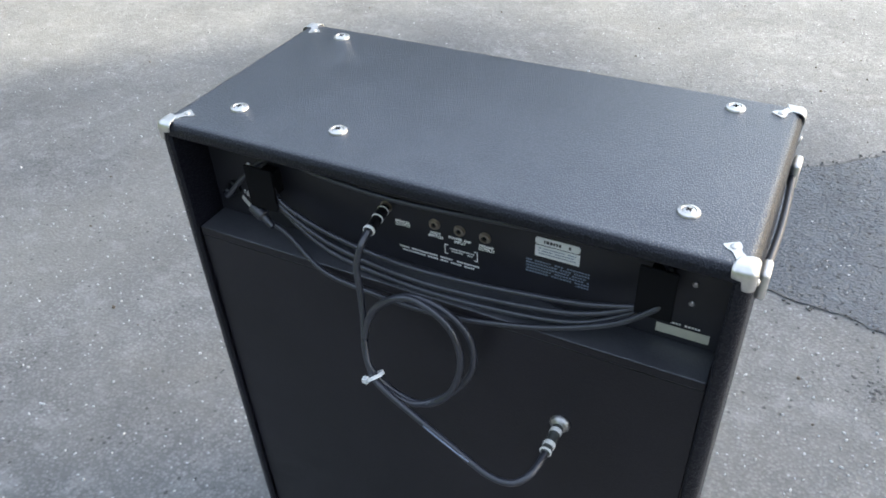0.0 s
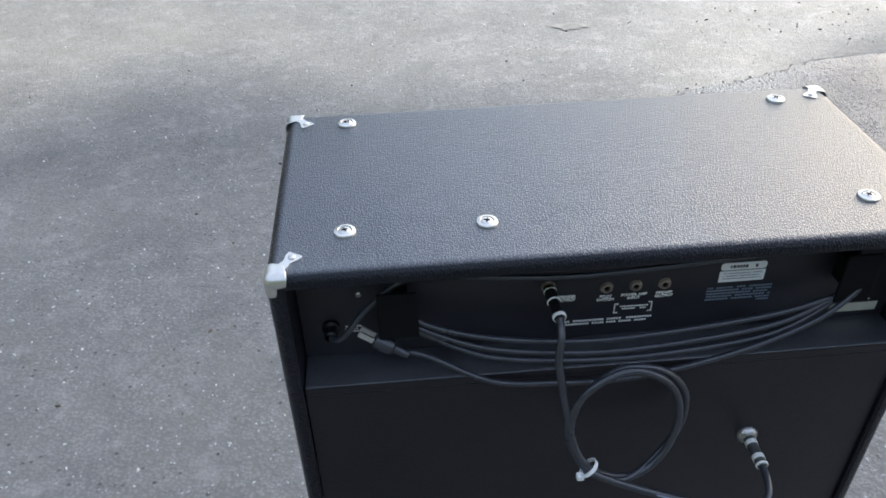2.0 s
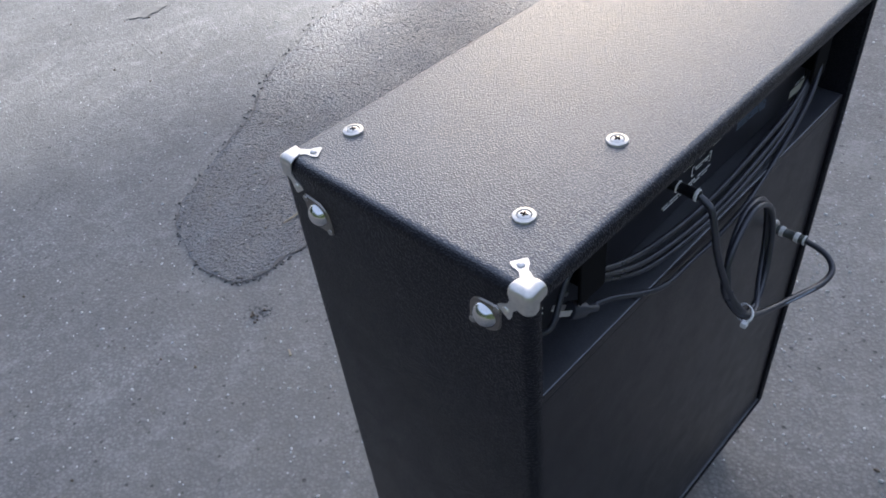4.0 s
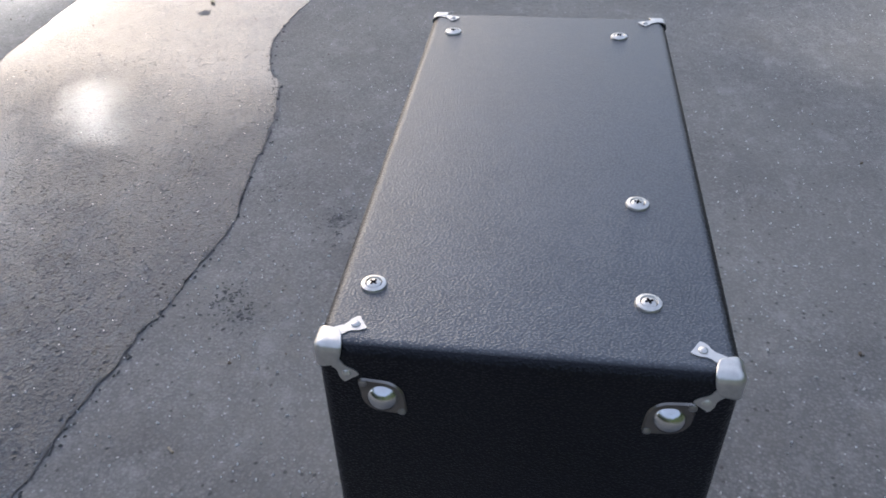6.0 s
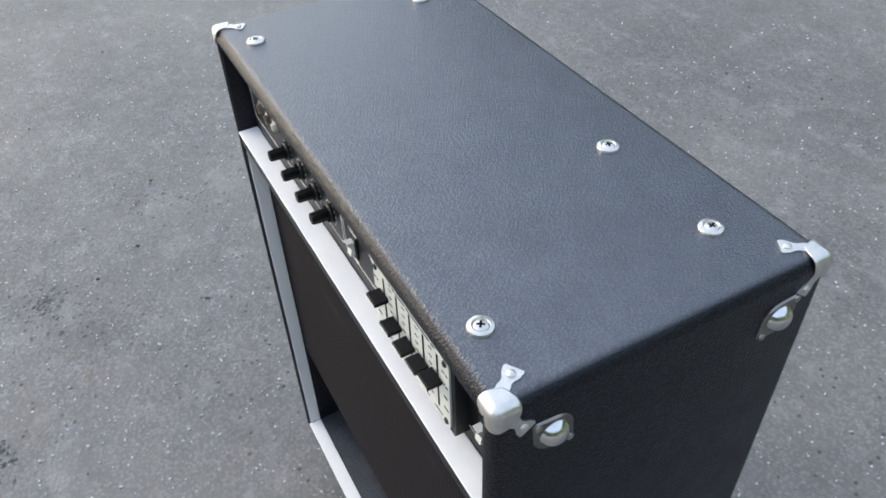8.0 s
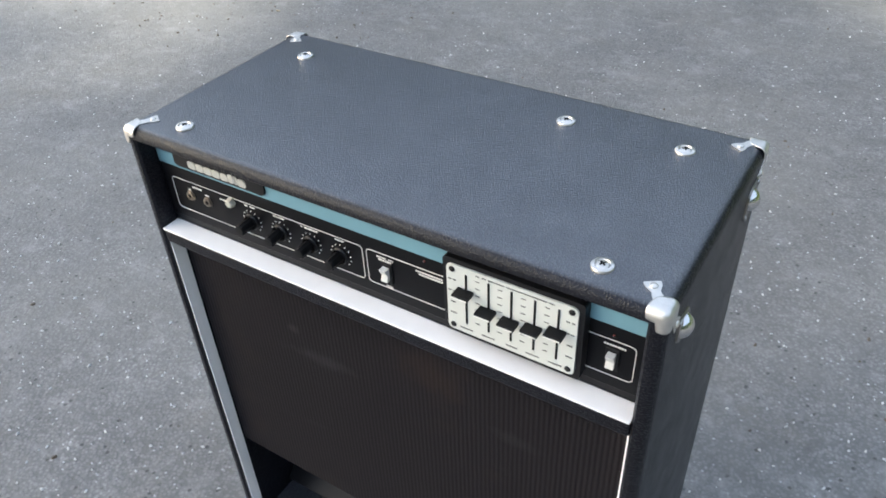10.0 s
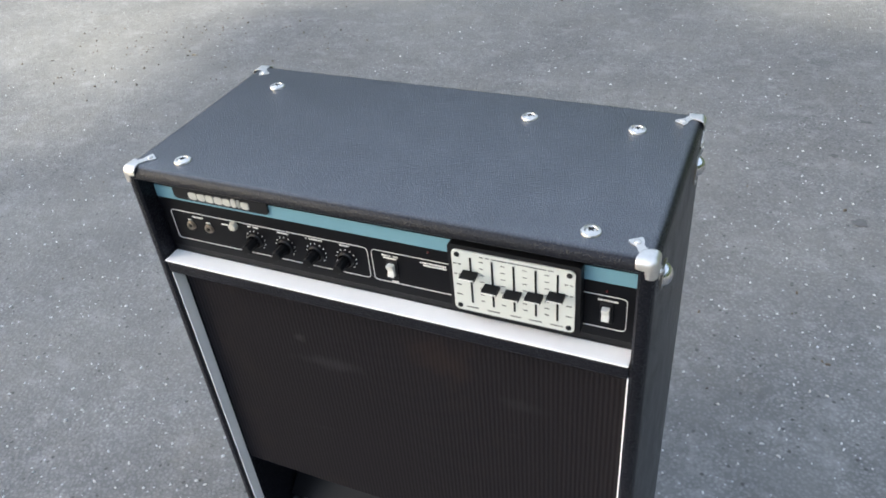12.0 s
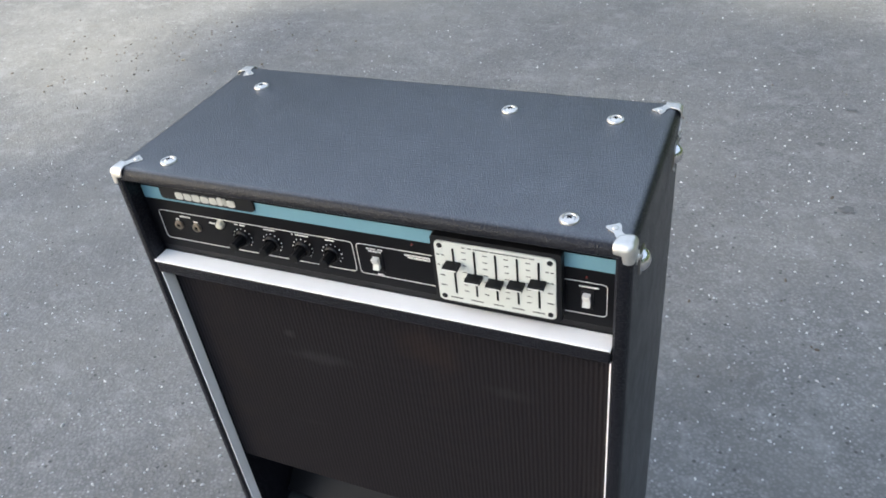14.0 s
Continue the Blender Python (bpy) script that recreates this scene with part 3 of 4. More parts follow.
# ---- unseen trees added to shade the drive ----
def make_shade_tree(reach, lift, slip, across, deep, high, count, seed, stand):
    """Broad unseen shade tree added up the sun's way: trunk, limbs, leafy crown with gaps."""
    side = Vector((-SUN.y, SUN.x, 0)).normalized()
    ahead = Vector((SUN.x, SUN.y, 0)).normalized()
    rise = SUN.cross(side).normalized()
    rise = rise if rise.z > 0 else -rise
    mid = SUN * reach + rise * lift + side * slip
    tree = thing("tree", "broad leafy tree out of view, added to shade the driveway", "tree", "trees beside the drive", at=(mid.x, mid.y, 0))
    rel = Vector((0, 0, mid.z))
    root = side * stand
    bm = tube([(root.x, root.y, -0.1), (root.x * 0.98, root.y * 0.98, mid.z * 0.35), (root.x * 0.75, root.y * 0.75, mid.z * 0.75), rel + side * across * 0.5], 0.26, 12, 6, taper=0.3)
    part("trunk", bm, M_BARK, tree, smooth=True)
    rng = random.Random(seed)
    for k in range(9):
        a = math.tau * k / 9 + rng.uniform(-0.2, 0.2)
        d = (side * across * math.cos(a) + ahead * deep * math.sin(a)) * rng.uniform(0.6, 0.85) + Vector((0, 0, high * rng.uniform(0.1, 0.5)))
        part("limb", tube([rel, rel + d * 0.5 + Vector((0, 0, 0.15)), rel + d], 0.07, 7, 4, taper=0.2), M_BARK, tree, smooth=True)
    gen = np.random.default_rng(seed + 8)
    verts, faces = [], []
    made = 0
    while made < count:
        p = Vector(gen.uniform(-1.2, 1.2, 3))
        if p.length > 0.94 + 0.22 * noise.noise((p.x * 2.1, p.y * 2.1, p.z * 2.1 + 7)):
            continue
        c = rel + side * (p.x * across) + ahead * (p.y * deep) + Vector((0, 0, p.z * high))
        if p.length > 0.78 and noise.noise((p.x * across * 1.5, 4.0, p.z * high * 3.0 - p.y * deep * 0.8)) < -0.32 + 0.22 * gen.random():
            continue
        n = Vector(gen.normal(0, 1, 3)).normalized()
        u = n.orthogonal().normalized() * gen.uniform(0.055, 0.10)
        v = n.cross(u).normalized() * u.length * gen.uniform(0.5, 0.8)
        k = len(verts)
        verts += [tuple(c - u), tuple(c + v * 0.9 - u * 0.1), tuple(c + u), tuple(c - v * 0.9 - u * 0.1)]
        faces.append((k, k + 1, k + 2, k + 3))
        made += 1
    me = bpy.data.meshes.new("crown")
    me.from_pydata(verts, [], faces)
    me.materials.append(M_LEAF)
    crown = new("crown", me)
    crown.parent = tree
    return tree


# both crowns are out of view, shaped to block sun from the drive
make_shade_tree(44.0, 0.24, -0.25, 3.22, 1.7, 0.96, 26000, 4, -4.0)
make_shade_tree(46.0, -1.20, -1.28, 2.33, 1.0, 0.66, 14500, 9, -7.0)


# ---- unseen woods added round the drive to block low sky ----
def make_unseen_woods():
    """Unseen leafy edge of trees added to darken the low sky, open towards the sun."""
    gen = np.random.default_rng(31)
    verts, faces = [], []
    toward = math.atan2(SUN.y, SUN.x)
    for _ in range(30000):
        a = toward + gen.uniform(radians(62), radians(298))
        top = 7.5 + 2.0 * noise.noise((math.cos(a) * 4, math.sin(a) * 4, 2)) + 1.0 * noise.noise((math.cos(a) * 13, math.sin(a) * 13, 5))
        z = top * gen.random() ** 0.8
        d = 15 + gen.uniform(-1, 1.5) + 0.8 * noise.noise((a * 6, z * 0.6, 1))
        c = Vector((math.cos(a) * d, math.sin(a) * d, z))
        n = Vector(gen.normal(0, 1, 3)).normalized()
        u = n.orthogonal().normalized() * gen.uniform(0.16, 0.36)
        v = n.cross(u).normalized() * u.length * 0.7
        k = len(verts)
        verts += [tuple(c - u), tuple(c + v), tuple(c + u), tuple(c - v)]
        faces.append((k, k + 1, k + 2, k + 3))
    me = bpy.data.meshes.new("woods")
    me.from_pydata(verts, [], faces)
    me.materials.append(M_LEAF)
    tagged(new("woods", me), "unseen green leafy trees and shrubs, added to block low sky", "woods", kind="stuff")


make_unseen_woods()


# ---- bass combo amplifier ----
HX, YF, YB, Z0, Z1, WALL, RIM = 0.3440, -0.1533, 0.1745, 0.098, 0.938, 0.018, 0.012
IN = HX - WALL
amp = thing("bass_amplifier", "black vinyl bass combo amplifier standing on asphalt", "amplifier")


def make_shell():
    """Open-fronted, open-backed box of vinyl-covered board with rounded edges."""
    bm = bmesh.new()
    arc = [(RIM - RIM * math.sin(a), RIM - RIM * math.cos(a)) for a in (radians(90 * k / 6) for k in range(7))]
    ring = [(WALL, 0.0), (WALL, YF + 0.003), (WALL - 0.003, YF)]
    ring += [(d, YF + e) for d, e in arc]
    ring += [(d, YB - e) for d, e in reversed(arc)]
    ring += [(WALL - 0.003, YB), (WALL, YB - 0.003)]
    loops = []
    for d, y in ring:
        loops.append([bm.verts.new((x, y, z)) for x, z in round_rect(-HX + d, HX - d, Z0 + d, Z1 - d, max(0.013 - d, 0.0012), 6)])
    for a, b in zip(loops, loops[1:] + loops[:1]):
        for i in range(len(a)):
            j = (i + 1) % len(a)
            bm.faces.new((a[i], a[j], b[j], b[i]))
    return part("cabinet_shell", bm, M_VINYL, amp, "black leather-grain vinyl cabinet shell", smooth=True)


make_shell()

# front: shelf rail, grille, port, trims
part("shelf_rail", slab(-IN + 0.0005, IN - 0.0005, YF + 0.001, -0.112, 0.766, 0.7865, 0.003), M_VINYL, amp)
part("shelf_trim", slab(-IN + 0.001, IN - 0.001, YF - 0.0005, -0.1265, 0.7868, 0.7895, 0.0008), M_WHITE, amp, "white plastic strip along the shelf")
part("side_trim", slab(-IN + 0.0003, -IN + 0.0025, YF + 0.0042, -0.1295, Z0 + 0.0210, 0.7655, 0.0006), M_WHITE, amp, "white strip inside the cabinet edge")
part("side_trim", slab(IN - 0.0025, IN - 0.0003, YF + 0.0042, -0.1295, Z0 + 0.0210, 0.7655, 0.0006), M_WHITE, amp, "white strip inside the cabinet edge")
part("bottom_trim", slab(-IN + 0.003, IN - 0.003, YF + 0.0005, -0.1295, Z0 + 0.0182, Z0 + 0.0208, 0.0006), M_WHITE, amp, "white strip along the bottom board")
part("grille", slab(-IN + 0.003, IN - 0.003, -0.1288, -0.112, 0.330, 0.7655, 0.003), M_GRILLE, amp, "dark ribbed grille cloth with faded blotches")
bm = slab(-IN + 0.002, IN - 0.002, -0.006, 0.006, -0.12, 0.12, 0.002)
bmesh.ops.transform(bm, matrix=pose(0, 0.03, 0.212, -47, 0, 0), verts=bm.verts)
part("horn_board", bm, M_PANEL, amp, "black sloping board inside the port")

# front control panel
PY = -0.128
part("amplifier_chassis", slab(-IN + 0.004, IN - 0.004, -0.122, 0.118, 0.792, 0.920, 0.002), M_PANEL, amp)
front = part("control_panel", slab(-IN + 0.001, IN - 0.001, PY, -0.1225, 0.800, 0.9215, 0.001), M_PANEL, amp, "black control panel with cream printed outlines")
part("panel_foot", slab(-IN + 0.001, IN - 0.001, -0.1262, -0.118, 0.7897, 0.7995, 0.001), M_BLACK, amp)
for x0, x1 in ((-IN + 0.002, 0.1100), (0.2655, IN - 0.002)):
    part("stripe", slab(x0, x1, PY - 0.0012, PY - 0.0002, 0.8815, 0.9005, 0.0003), M_BLUE, front, "turquoise blue stripe")
logo = part("logo_plate", plate(round_rect(-0.290, -0.1400, 0.8868, 0.9075, 0.006), PY - 0.0042, PY - 0.0014), M_BLACK, front, "black logo plate with cream shapes")
bm = bmesh.new()
x = -0.2635
for w, rise in ((0.0128, 0), (0.0122, 0), (0.0128, 0), (0.0128, 0), (0.0118, 0), (0.0082, 0.002), (0.0050, 0.002), (0.0122, 0)):
    join(bm, plate(round_rect(x, x + w, 0.8902, 0.9008 + rise, 0.0030, 4), PY - 0.0056, PY - 0.0043))
    x += w + 0.0011
part("logo_shapes", bm, M_LOGO, logo)
for k, (x0, x1) in enumerate(((-0.3095, -0.0055), (-0.0005, 0.1130), (0.2600, 0.3145))):
    part("printed_outline", outline_strip(x0, x1, 0.8155, 0.8630, 0.0055, 0.00060, PY - 0.0008, PY - 0.0001), M_INK, front, "thin cream printed outline")


def jack(name, x, y, z, out, parent, material, size=1.0):
    """Quarter-inch socket: hex nut, washer, dark hole."""
    d = Vector((0, out, 0))
    nut = part(name, lathe([(0.0078 * size, 0), (0.0078 * size, 0.001), (0.0066 * size, 0.001), (0.0066 * size, 0.0032), (0.0036 * size, 0.0034), (0.0034 * size, 0.0010)], (x, y, z), d, 18), material, parent, "metal jack socket nut", True)
    part("hole", lathe([(0.0035 * size, 0), (0.0035 * size, 0.0014), (0, 0.0014)], (x, y, z), d, 14), M_HOLE, nut)
    return nut


for x in (-0.280, -0.250):
    jack("input_jack", x, PY, 0.8415, -1, front, M_BRASS, 0.9)
part("pilot_light", lathe([(0.0066, 0), (0.0066, 0.003), (0.0060, 0.0055), (0.0048, 0.0072), (0, 0.0078)], (-0.2055, PY, 0.8560), (0, -1, 0), 6), M_STICKER, front, "cream hexagonal pilot lamp cap")
for x, z in ((0.078, 0.8745), (0.291, 0.8695)):
    part("indicator", lathe([(0.0017, 0), (0.0017, 0.0012), (0, 0.002)], (x, PY, z), (0, -1, 0), 10), M_RED, front, "small dark red indicator")


def make_knob(x, z):
    base = lathe([(0.0112, 0.0002), (0.0112, 0.003), (0.0098, 0.0045), (0.0098, 0.006)], (x, PY, z), (0, -1, 0), 24)
    knob = part("control_knob", base, M_BLACK, front, "black fluted plastic control knob", True)
    bm = bmesh.new()
    rings = []
    for r, hgt in ((0.0074, 0.0055), (0.0069, 0.0230), (0.0060, 0.0243), (0.0, 0.0243)):
        ring = []
        for k in range(32):
            a = math.tau * k / 32
            rr = r * (1.0 if k % 4 < 2 else 0.93)
            ring.append(bm.verts.new((x + rr * math.cos(a), PY - hgt, z + rr * math.sin(a))) if r else None)
        rings.append(ring)
    tip = bm.verts.new((x, PY - 0.0243, z))
    for a, b in zip(rings[:-2], rings[1:-1]):
        for k in range(32):
            bm.faces.new((a[k], a[(k + 1) % 32], b[(k + 1) % 32], b[k]))
    for k in range(32):
        bm.faces.new((rings[2][k], rings[2][(k + 1) % 32], tip))
    part("cap", bm, M_CAP, knob)
    bm = bmesh.new()
    for k in range(11):
        a = radians(225 - 27 * k)
        lathe([(0.0008, 0), (0.0008, 0.0007), (0, 0.0007)], (x + 0.0143 * math.cos(a), PY, z + 0.0143 * math.sin(a)), (0, -1, 0), 6, bm)
    part("scale_dots", bm, M_INK, front, "ring of cream scale dots")


for x in (-0.175, -0.1285, -0.082, -0.038):
    make_knob(x, 0.8380)
    half = {-0.175: 0.0085, -0.1285: 0.0085, -0.082: 0.0125, -0.038: 0.0065}[x]
    part("printed_label", bars([(x - half, x + half, 0.8590, 0.0020)], PY - 0.0006, PY - 0.0001, seed=int(x * -1000)), M_INK, front)
for x0, x1, z in ((-0.274, -0.257, 0.8565), (-0.283, -0.277, 0.8505), (-0.253, -0.246, 0.8505), (-0.226, -0.216, 0.8540), (0.014, 0.036, 0.8570), (0.016, 0.034, 0.8535), (0.018, 0.033, 0.8180),
                  (0.066, 0.100, 0.8570), (0.070, 0.100, 0.8535), (0.282, 0.304, 0.8560)):
    part("printed_label", bars([(x0, x1, z, 0.0021)], PY - 0.0006, PY - 0.0001, seed=int(x1 * 900) + 7), M_INK, front)


def make_switch(x, z):
    bezel = part("rocker_switch", slab(x - 0.0072, x + 0.0072, PY - 0.0022, PY - 0.0001, z - 0.0150, z + 0.0135, 0.0008), M_BLACK, front, "black switch bezel with white rocker")
    bm = bmesh.new()
    prof = [(-0.0086, 0.0005), (-0.0086, 0.0062), (-0.001, 0.0040), (0.0086, 0.0086), (0.0086, 0.0005)]
    a = [bm.verts.new((x - 0.0042, PY - 0.002 - e, z + d)) for d, e in prof]
    b = [bm.verts.new((x + 0.0042, PY - 0.002 - e, z + d)) for d, e in prof]
    bm.faces.new(a)
    bm.faces.new(b[::-1])
    for i in range(5):
        j = (i + 1) % 5
        bm.faces.new((a[i], b[i], b[j], a[j]))
    part("rocker", bm, M_ROCKER, bezel, "white plastic rocker")


make_switch(0.0270, 0.8388)
make_switch(0.2920, 0.8400)

# graphic equaliser block
EY = -0.1415
eq = part("equalizer", plate(round_rect(0.1100, 0.2655, 0.8055, 0.9050, 0.004), EY, PY + 0.001), M_BLACK, front, "black raised graphic equalizer block")
part("faceplate", plate(round_rect(0.1155, 0.2600, 0.8115, 0.8995, 0.006), EY - 0.0022, EY - 0.0002), M_PLATE, eq, "white metal equalizer faceplate")
for i, (x, z) in enumerate(((0.1385, 0.8690), (0.1645, 0.8550), (0.1900, 0.8528), (0.2155, 0.8562), (0.2405, 0.8632))):
    part("slot", slab(x - 0.0012, x + 0.0012, EY - 0.0028, EY - 0.0023, 0.8255, 0.8915), M_HOLE, eq)
    cap = bmesh.new()
    prof = [(0.0000, 0.0030), (0.0000, 0.0165), (0.0010, 0.0174), (0.0036, 0.0172), (0.0046, 0.0160), (0.0046, 0.0030)]
    a = [cap.verts.new((x - 0.0092, EY - e, z + d)) for d, e in prof]
    b = [cap.verts.new((x + 0.0092, EY - e, z + d)) for d, e in prof]
    cap.faces.new(a)
    cap.faces.new(b[::-1])
    for k in range(6):
        j = (k + 1) % 6
        cap.faces.new((a[k], b[k], b[j], a[j]))
    bmesh.ops.bevel(cap, geom=cap.edges[:], offset=0.0003, segments=1, affect="EDGES")
    slider = part("slider", cap, M_CAP, eq, "flat black plastic slider cap")
    part("slider_line", slab(x - 0.0088, x + 0.0088, EY - 0.0178, EY - 0.0172, z + 0.0012, z + 0.0024), M_INK, slider, "white line on the slider cap")
    part("printed_label", bars([(x - 0.008, x + 0.007, 0.8180, 0.0014)], EY - 0.0027, EY - 0.0022, 0.002, i), M_DARKINK, eq)
for x in (0.1515, 0.1772, 0.2028, 0.2283):
    bm = bmesh.new()
    for z in (0.888, 0.8785, 0.869, 0.8595, 0.850, 0.8405, 0.831):
        slab(x - 0.0026, x + 0.0026, EY - 0.0027, EY - 0.0022, z - 0.00035, z + 0.00035, bm=bm)
    part("scale_mark", bm, M_DARKINK, eq)
part("printed_label", bars([(0.150, 0.236, 0.8950, 0.0013)], EY - 0.0027, EY - 0.0022, 0.002, 33), M_DARKINK, eq)
for x0 in (0.1175, 0.2485):
    part("printed_label", bars([(x0, x0 + 0.009, z, 0.0015) for z in (0.880, 0.865, 0.850, 0.835)], EY - 0.0027, EY - 0.0022, 0.0018, 50), M_DARKINK, eq)
for x in (0.1222, 0.2535):
    for z in (0.8935, 0.8182):
        part("screw", lathe([(0.0034, 0), (0.0034, 0.0008), (0.0022, 0.0018), (0, 0.0019)], (x, EY - 0.0022, z), (0, -1, 0), 12), M_BLACK, eq, "small black screw", True)

# back: lower panel, ledge, rear chassis panel
part("back_panel", slab(-IN + 0.0008, IN - 0.0008, 0.152, 0.1675, Z0 + 0.0165, 0.7715, 0.001), M_BACK, amp, "black vinyl-covered back panel")
part("ledge", slab(-IN + 0.0008, IN - 0.0008, 0.119, 0.1681, 0.7718, 0.7840, 0.0018), M_BACK, amp)
RY = 0.1215
rear = part("rear_panel", slab(-IN + 0.001, IN - 0.001, 0.1185, RY, 0.7845, 0.9215, 0.0008), M_REAR, amp, "black rear connection panel with cream printing")
for x in (0.000, -0.0315, -0.0630):
    jack("output_jack", x, RY, 0.8535, 1, rear, M_BRASS, 0.92)
jack("speaker_jack", 0.063, RY, 0.8600, 1, rear, M_BRASS)
B0, B1 = RY + 0.0001, RY + 0.0006
for words, x, z in (("SPEAKER", 0.0425, 0.8440), ("OUTPUT", 0.0425, 0.8395), ("FOOT", -0.0005, 0.8405), ("SWITCH", -0.0005, 0.8360),
                   ("POWER AMP", -0.0315, 0.8405), ("INPUT", -0.0315, 0.8360), ("PREAMP", -0.0645, 0.8405), ("OUTPUT", -0.0645, 0.8360)):
    lettering("printed_label", words, 0.0050, (x, RY + 0.0004, z), 180, M_INK, rear)
for k, rows in enumerate(([(-0.049, -0.018, 0.8245, 0.0016), (-0.047, -0.020, 0.8210, 0.0016)], [(-0.055, 0.049, 0.8080, 0.0021), (-0.049, 0.045, 0.8035, 0.0021)],
                          [(0.262, 0.280, 0.8250, 0.0016), (0.266, 0.280, 0.8215, 0.0016), (0.262, 0.277, 0.8180, 0.0016)])):
    part("printed_label", bars(rows, B0, B1, 0.0026, k + 60), M_INK, rear)
part("printed_label", bars([(0.290, 0.308, 0.8820, 0.0022)], B0, B1, 0.0030, 81), M_INK, rear)
for x, s in ((-0.053, 1), (-0.012, -1)):
    bm = slab(x - 0.0005, x + 0.0005, B0, B1, 0.8155, 0.8290)
    slab(min(x, x + s * 0.004), max(x, x + s * 0.004), B0, B1, 0.8280, 0.8290, bm=bm)
    slab(min(x, x + s * 0.004), max(x, x + s * 0.004), B0, B1, 0.8155, 0.8165, bm=bm)
    part("printed_bracket", bm, M_INK, rear)
part("rating_plate", plate(round_rect(-0.172, -0.122, 0.8650, 0.8745, 0.0035), B0, RY + 0.0009), M_TIE, rear, "white printed rating plate")
part("printed_label", bars([(-0.162, -0.132, 0.8698, 0.0036)], RY + 0.0009, RY + 0.0014, 0.0035, 71), M_DARKINK, rear)
part("rating_plate", slab(-0.172, -0.122, B0, RY + 0.0008, 0.8490, 0.8635), M_TIE, rear, "white printed rating plate")
part("printed_label", bars([(-0.168, -0.126, z, 0.0012) for z in (0.8605, 0.8570, 0.8535)], RY + 0.0008, RY + 0.0012, 0.0022, 72), M_BLUEINK, rear)
part("printed_label", bars([(-0.184, -0.112, z, 0.0019) for z in (0.8410, 0.8370, 0.8330, 0.8290, 0.8250)] + [(-0.184, -0.170, 0.8212, 0.0019)], B0, B1, 0.0030, 73), M_BLUEINK, rear)
part("sticker", slab(-0.3150, -0.2600, B0, RY + 0.0007, 0.7925, 0.8045), M_STICKER, rear, "worn cream paper sticker")
part("printed_label", bars([(-0.304, -0.272, 0.8090, 0.0022)], B0, B1, 0.003, 75), M_INK, rear)
for x, z in ((-0.291, 0.866), (-0.291, 0.841), (0.262, 0.868), (0.225, 0.815)):
    part("screw", lathe([(0.0034, 0), (0.0034, 0.001), (0.0022, 0.002), (0, 0.0021)], (x, RY, z), (0, 1, 0), 12), M_STEEL, rear, "small steel screw", True)


def make_cord_bracket(x0, x1, z0, z1):
    bm = slab(x0, x1, RY + 0.0265, RY + 0.0305, z0, z1, 0.0015)
    slab((x0 + x1) / 2 - 0.011, (x0 + x1) / 2 + 0.011, RY, RY + 0.0268, (z0 + z1) / 2 - 0.016, (z0 + z1) / 2 + 0.016, 0.001, bm=bm)
    return part("cord_bracket", bm, M_HOLE, rear, "black plastic cord wrap bracket")


make_cord_bracket(0.2020, 0.2430, 0.8300, 0.8890)
make_cord_bracket(-0.2780, -0.2400, 0.8340, 0.8960)
part("cord_gland", lathe([(0.010, 0), (0.010, 0.004), (0.007, 0.006), (0.007, 0.016), (0.005, 0.018)], (0.294, RY, 0.826), (0, 1, 0), 14), M_BLACK, rear, "", True)

# speaker socket on the back panel
low = part("socket_collar", lathe([(0.0125, 0), (0.0125, 0.003), (0.0105, 0.006), (0.0062, 0.0085), (0.0055, 0.004)], (-0.179, 0.1673, 0.6490), (0, 1, 0), 20), M_STEEL, amp, "grey metal socket collar", True)


# finish washers with cross-head screws on the top
def make_finish_screw(x, y, turn):
    top = Z1
    w = part("finish_washer", lathe([(0.0114, 0), (0.0114, 0.0010), (0.0106, 0.0024), (0.0074, 0.0034), (0.0066, 0.0022)], (x, y, top), (0, 0, 1), 28), M_NICKEL, amp, "nickel finish washer with cross-head screw", True)
    part("screw_head", lathe([(0.0062, 0.0006), (0.0062, 0.0024), (0.0048, 0.0034), (0.0, 0.0039)], (x, y, top), (0, 0, 1), 20), M_NICKEL, w, "", True)
    bm = slab(-0.0034, 0.0034, -0.0009, 0.0009, 0.0030, 0.00405)
    slab(-0.0009, 0.0009, -0.0034, 0.0034, 0.0030, 0.00408, bm=bm)
    bmesh.ops.transform(bm, matrix=pose(x, y, top, 0, 0, turn), verts=bm.verts)
    part("cross_recess", bm, M_HOLE, w)


for x, y, a in ((0.2692, 0.1083, 20), (0.1272, 0.1080, 75), (-0.2696, 0.1075, 40), (0.2690, -0.1196, 55), (-0.2700, -0.1178, 10)):
    make_finish_screw(x, y, a)


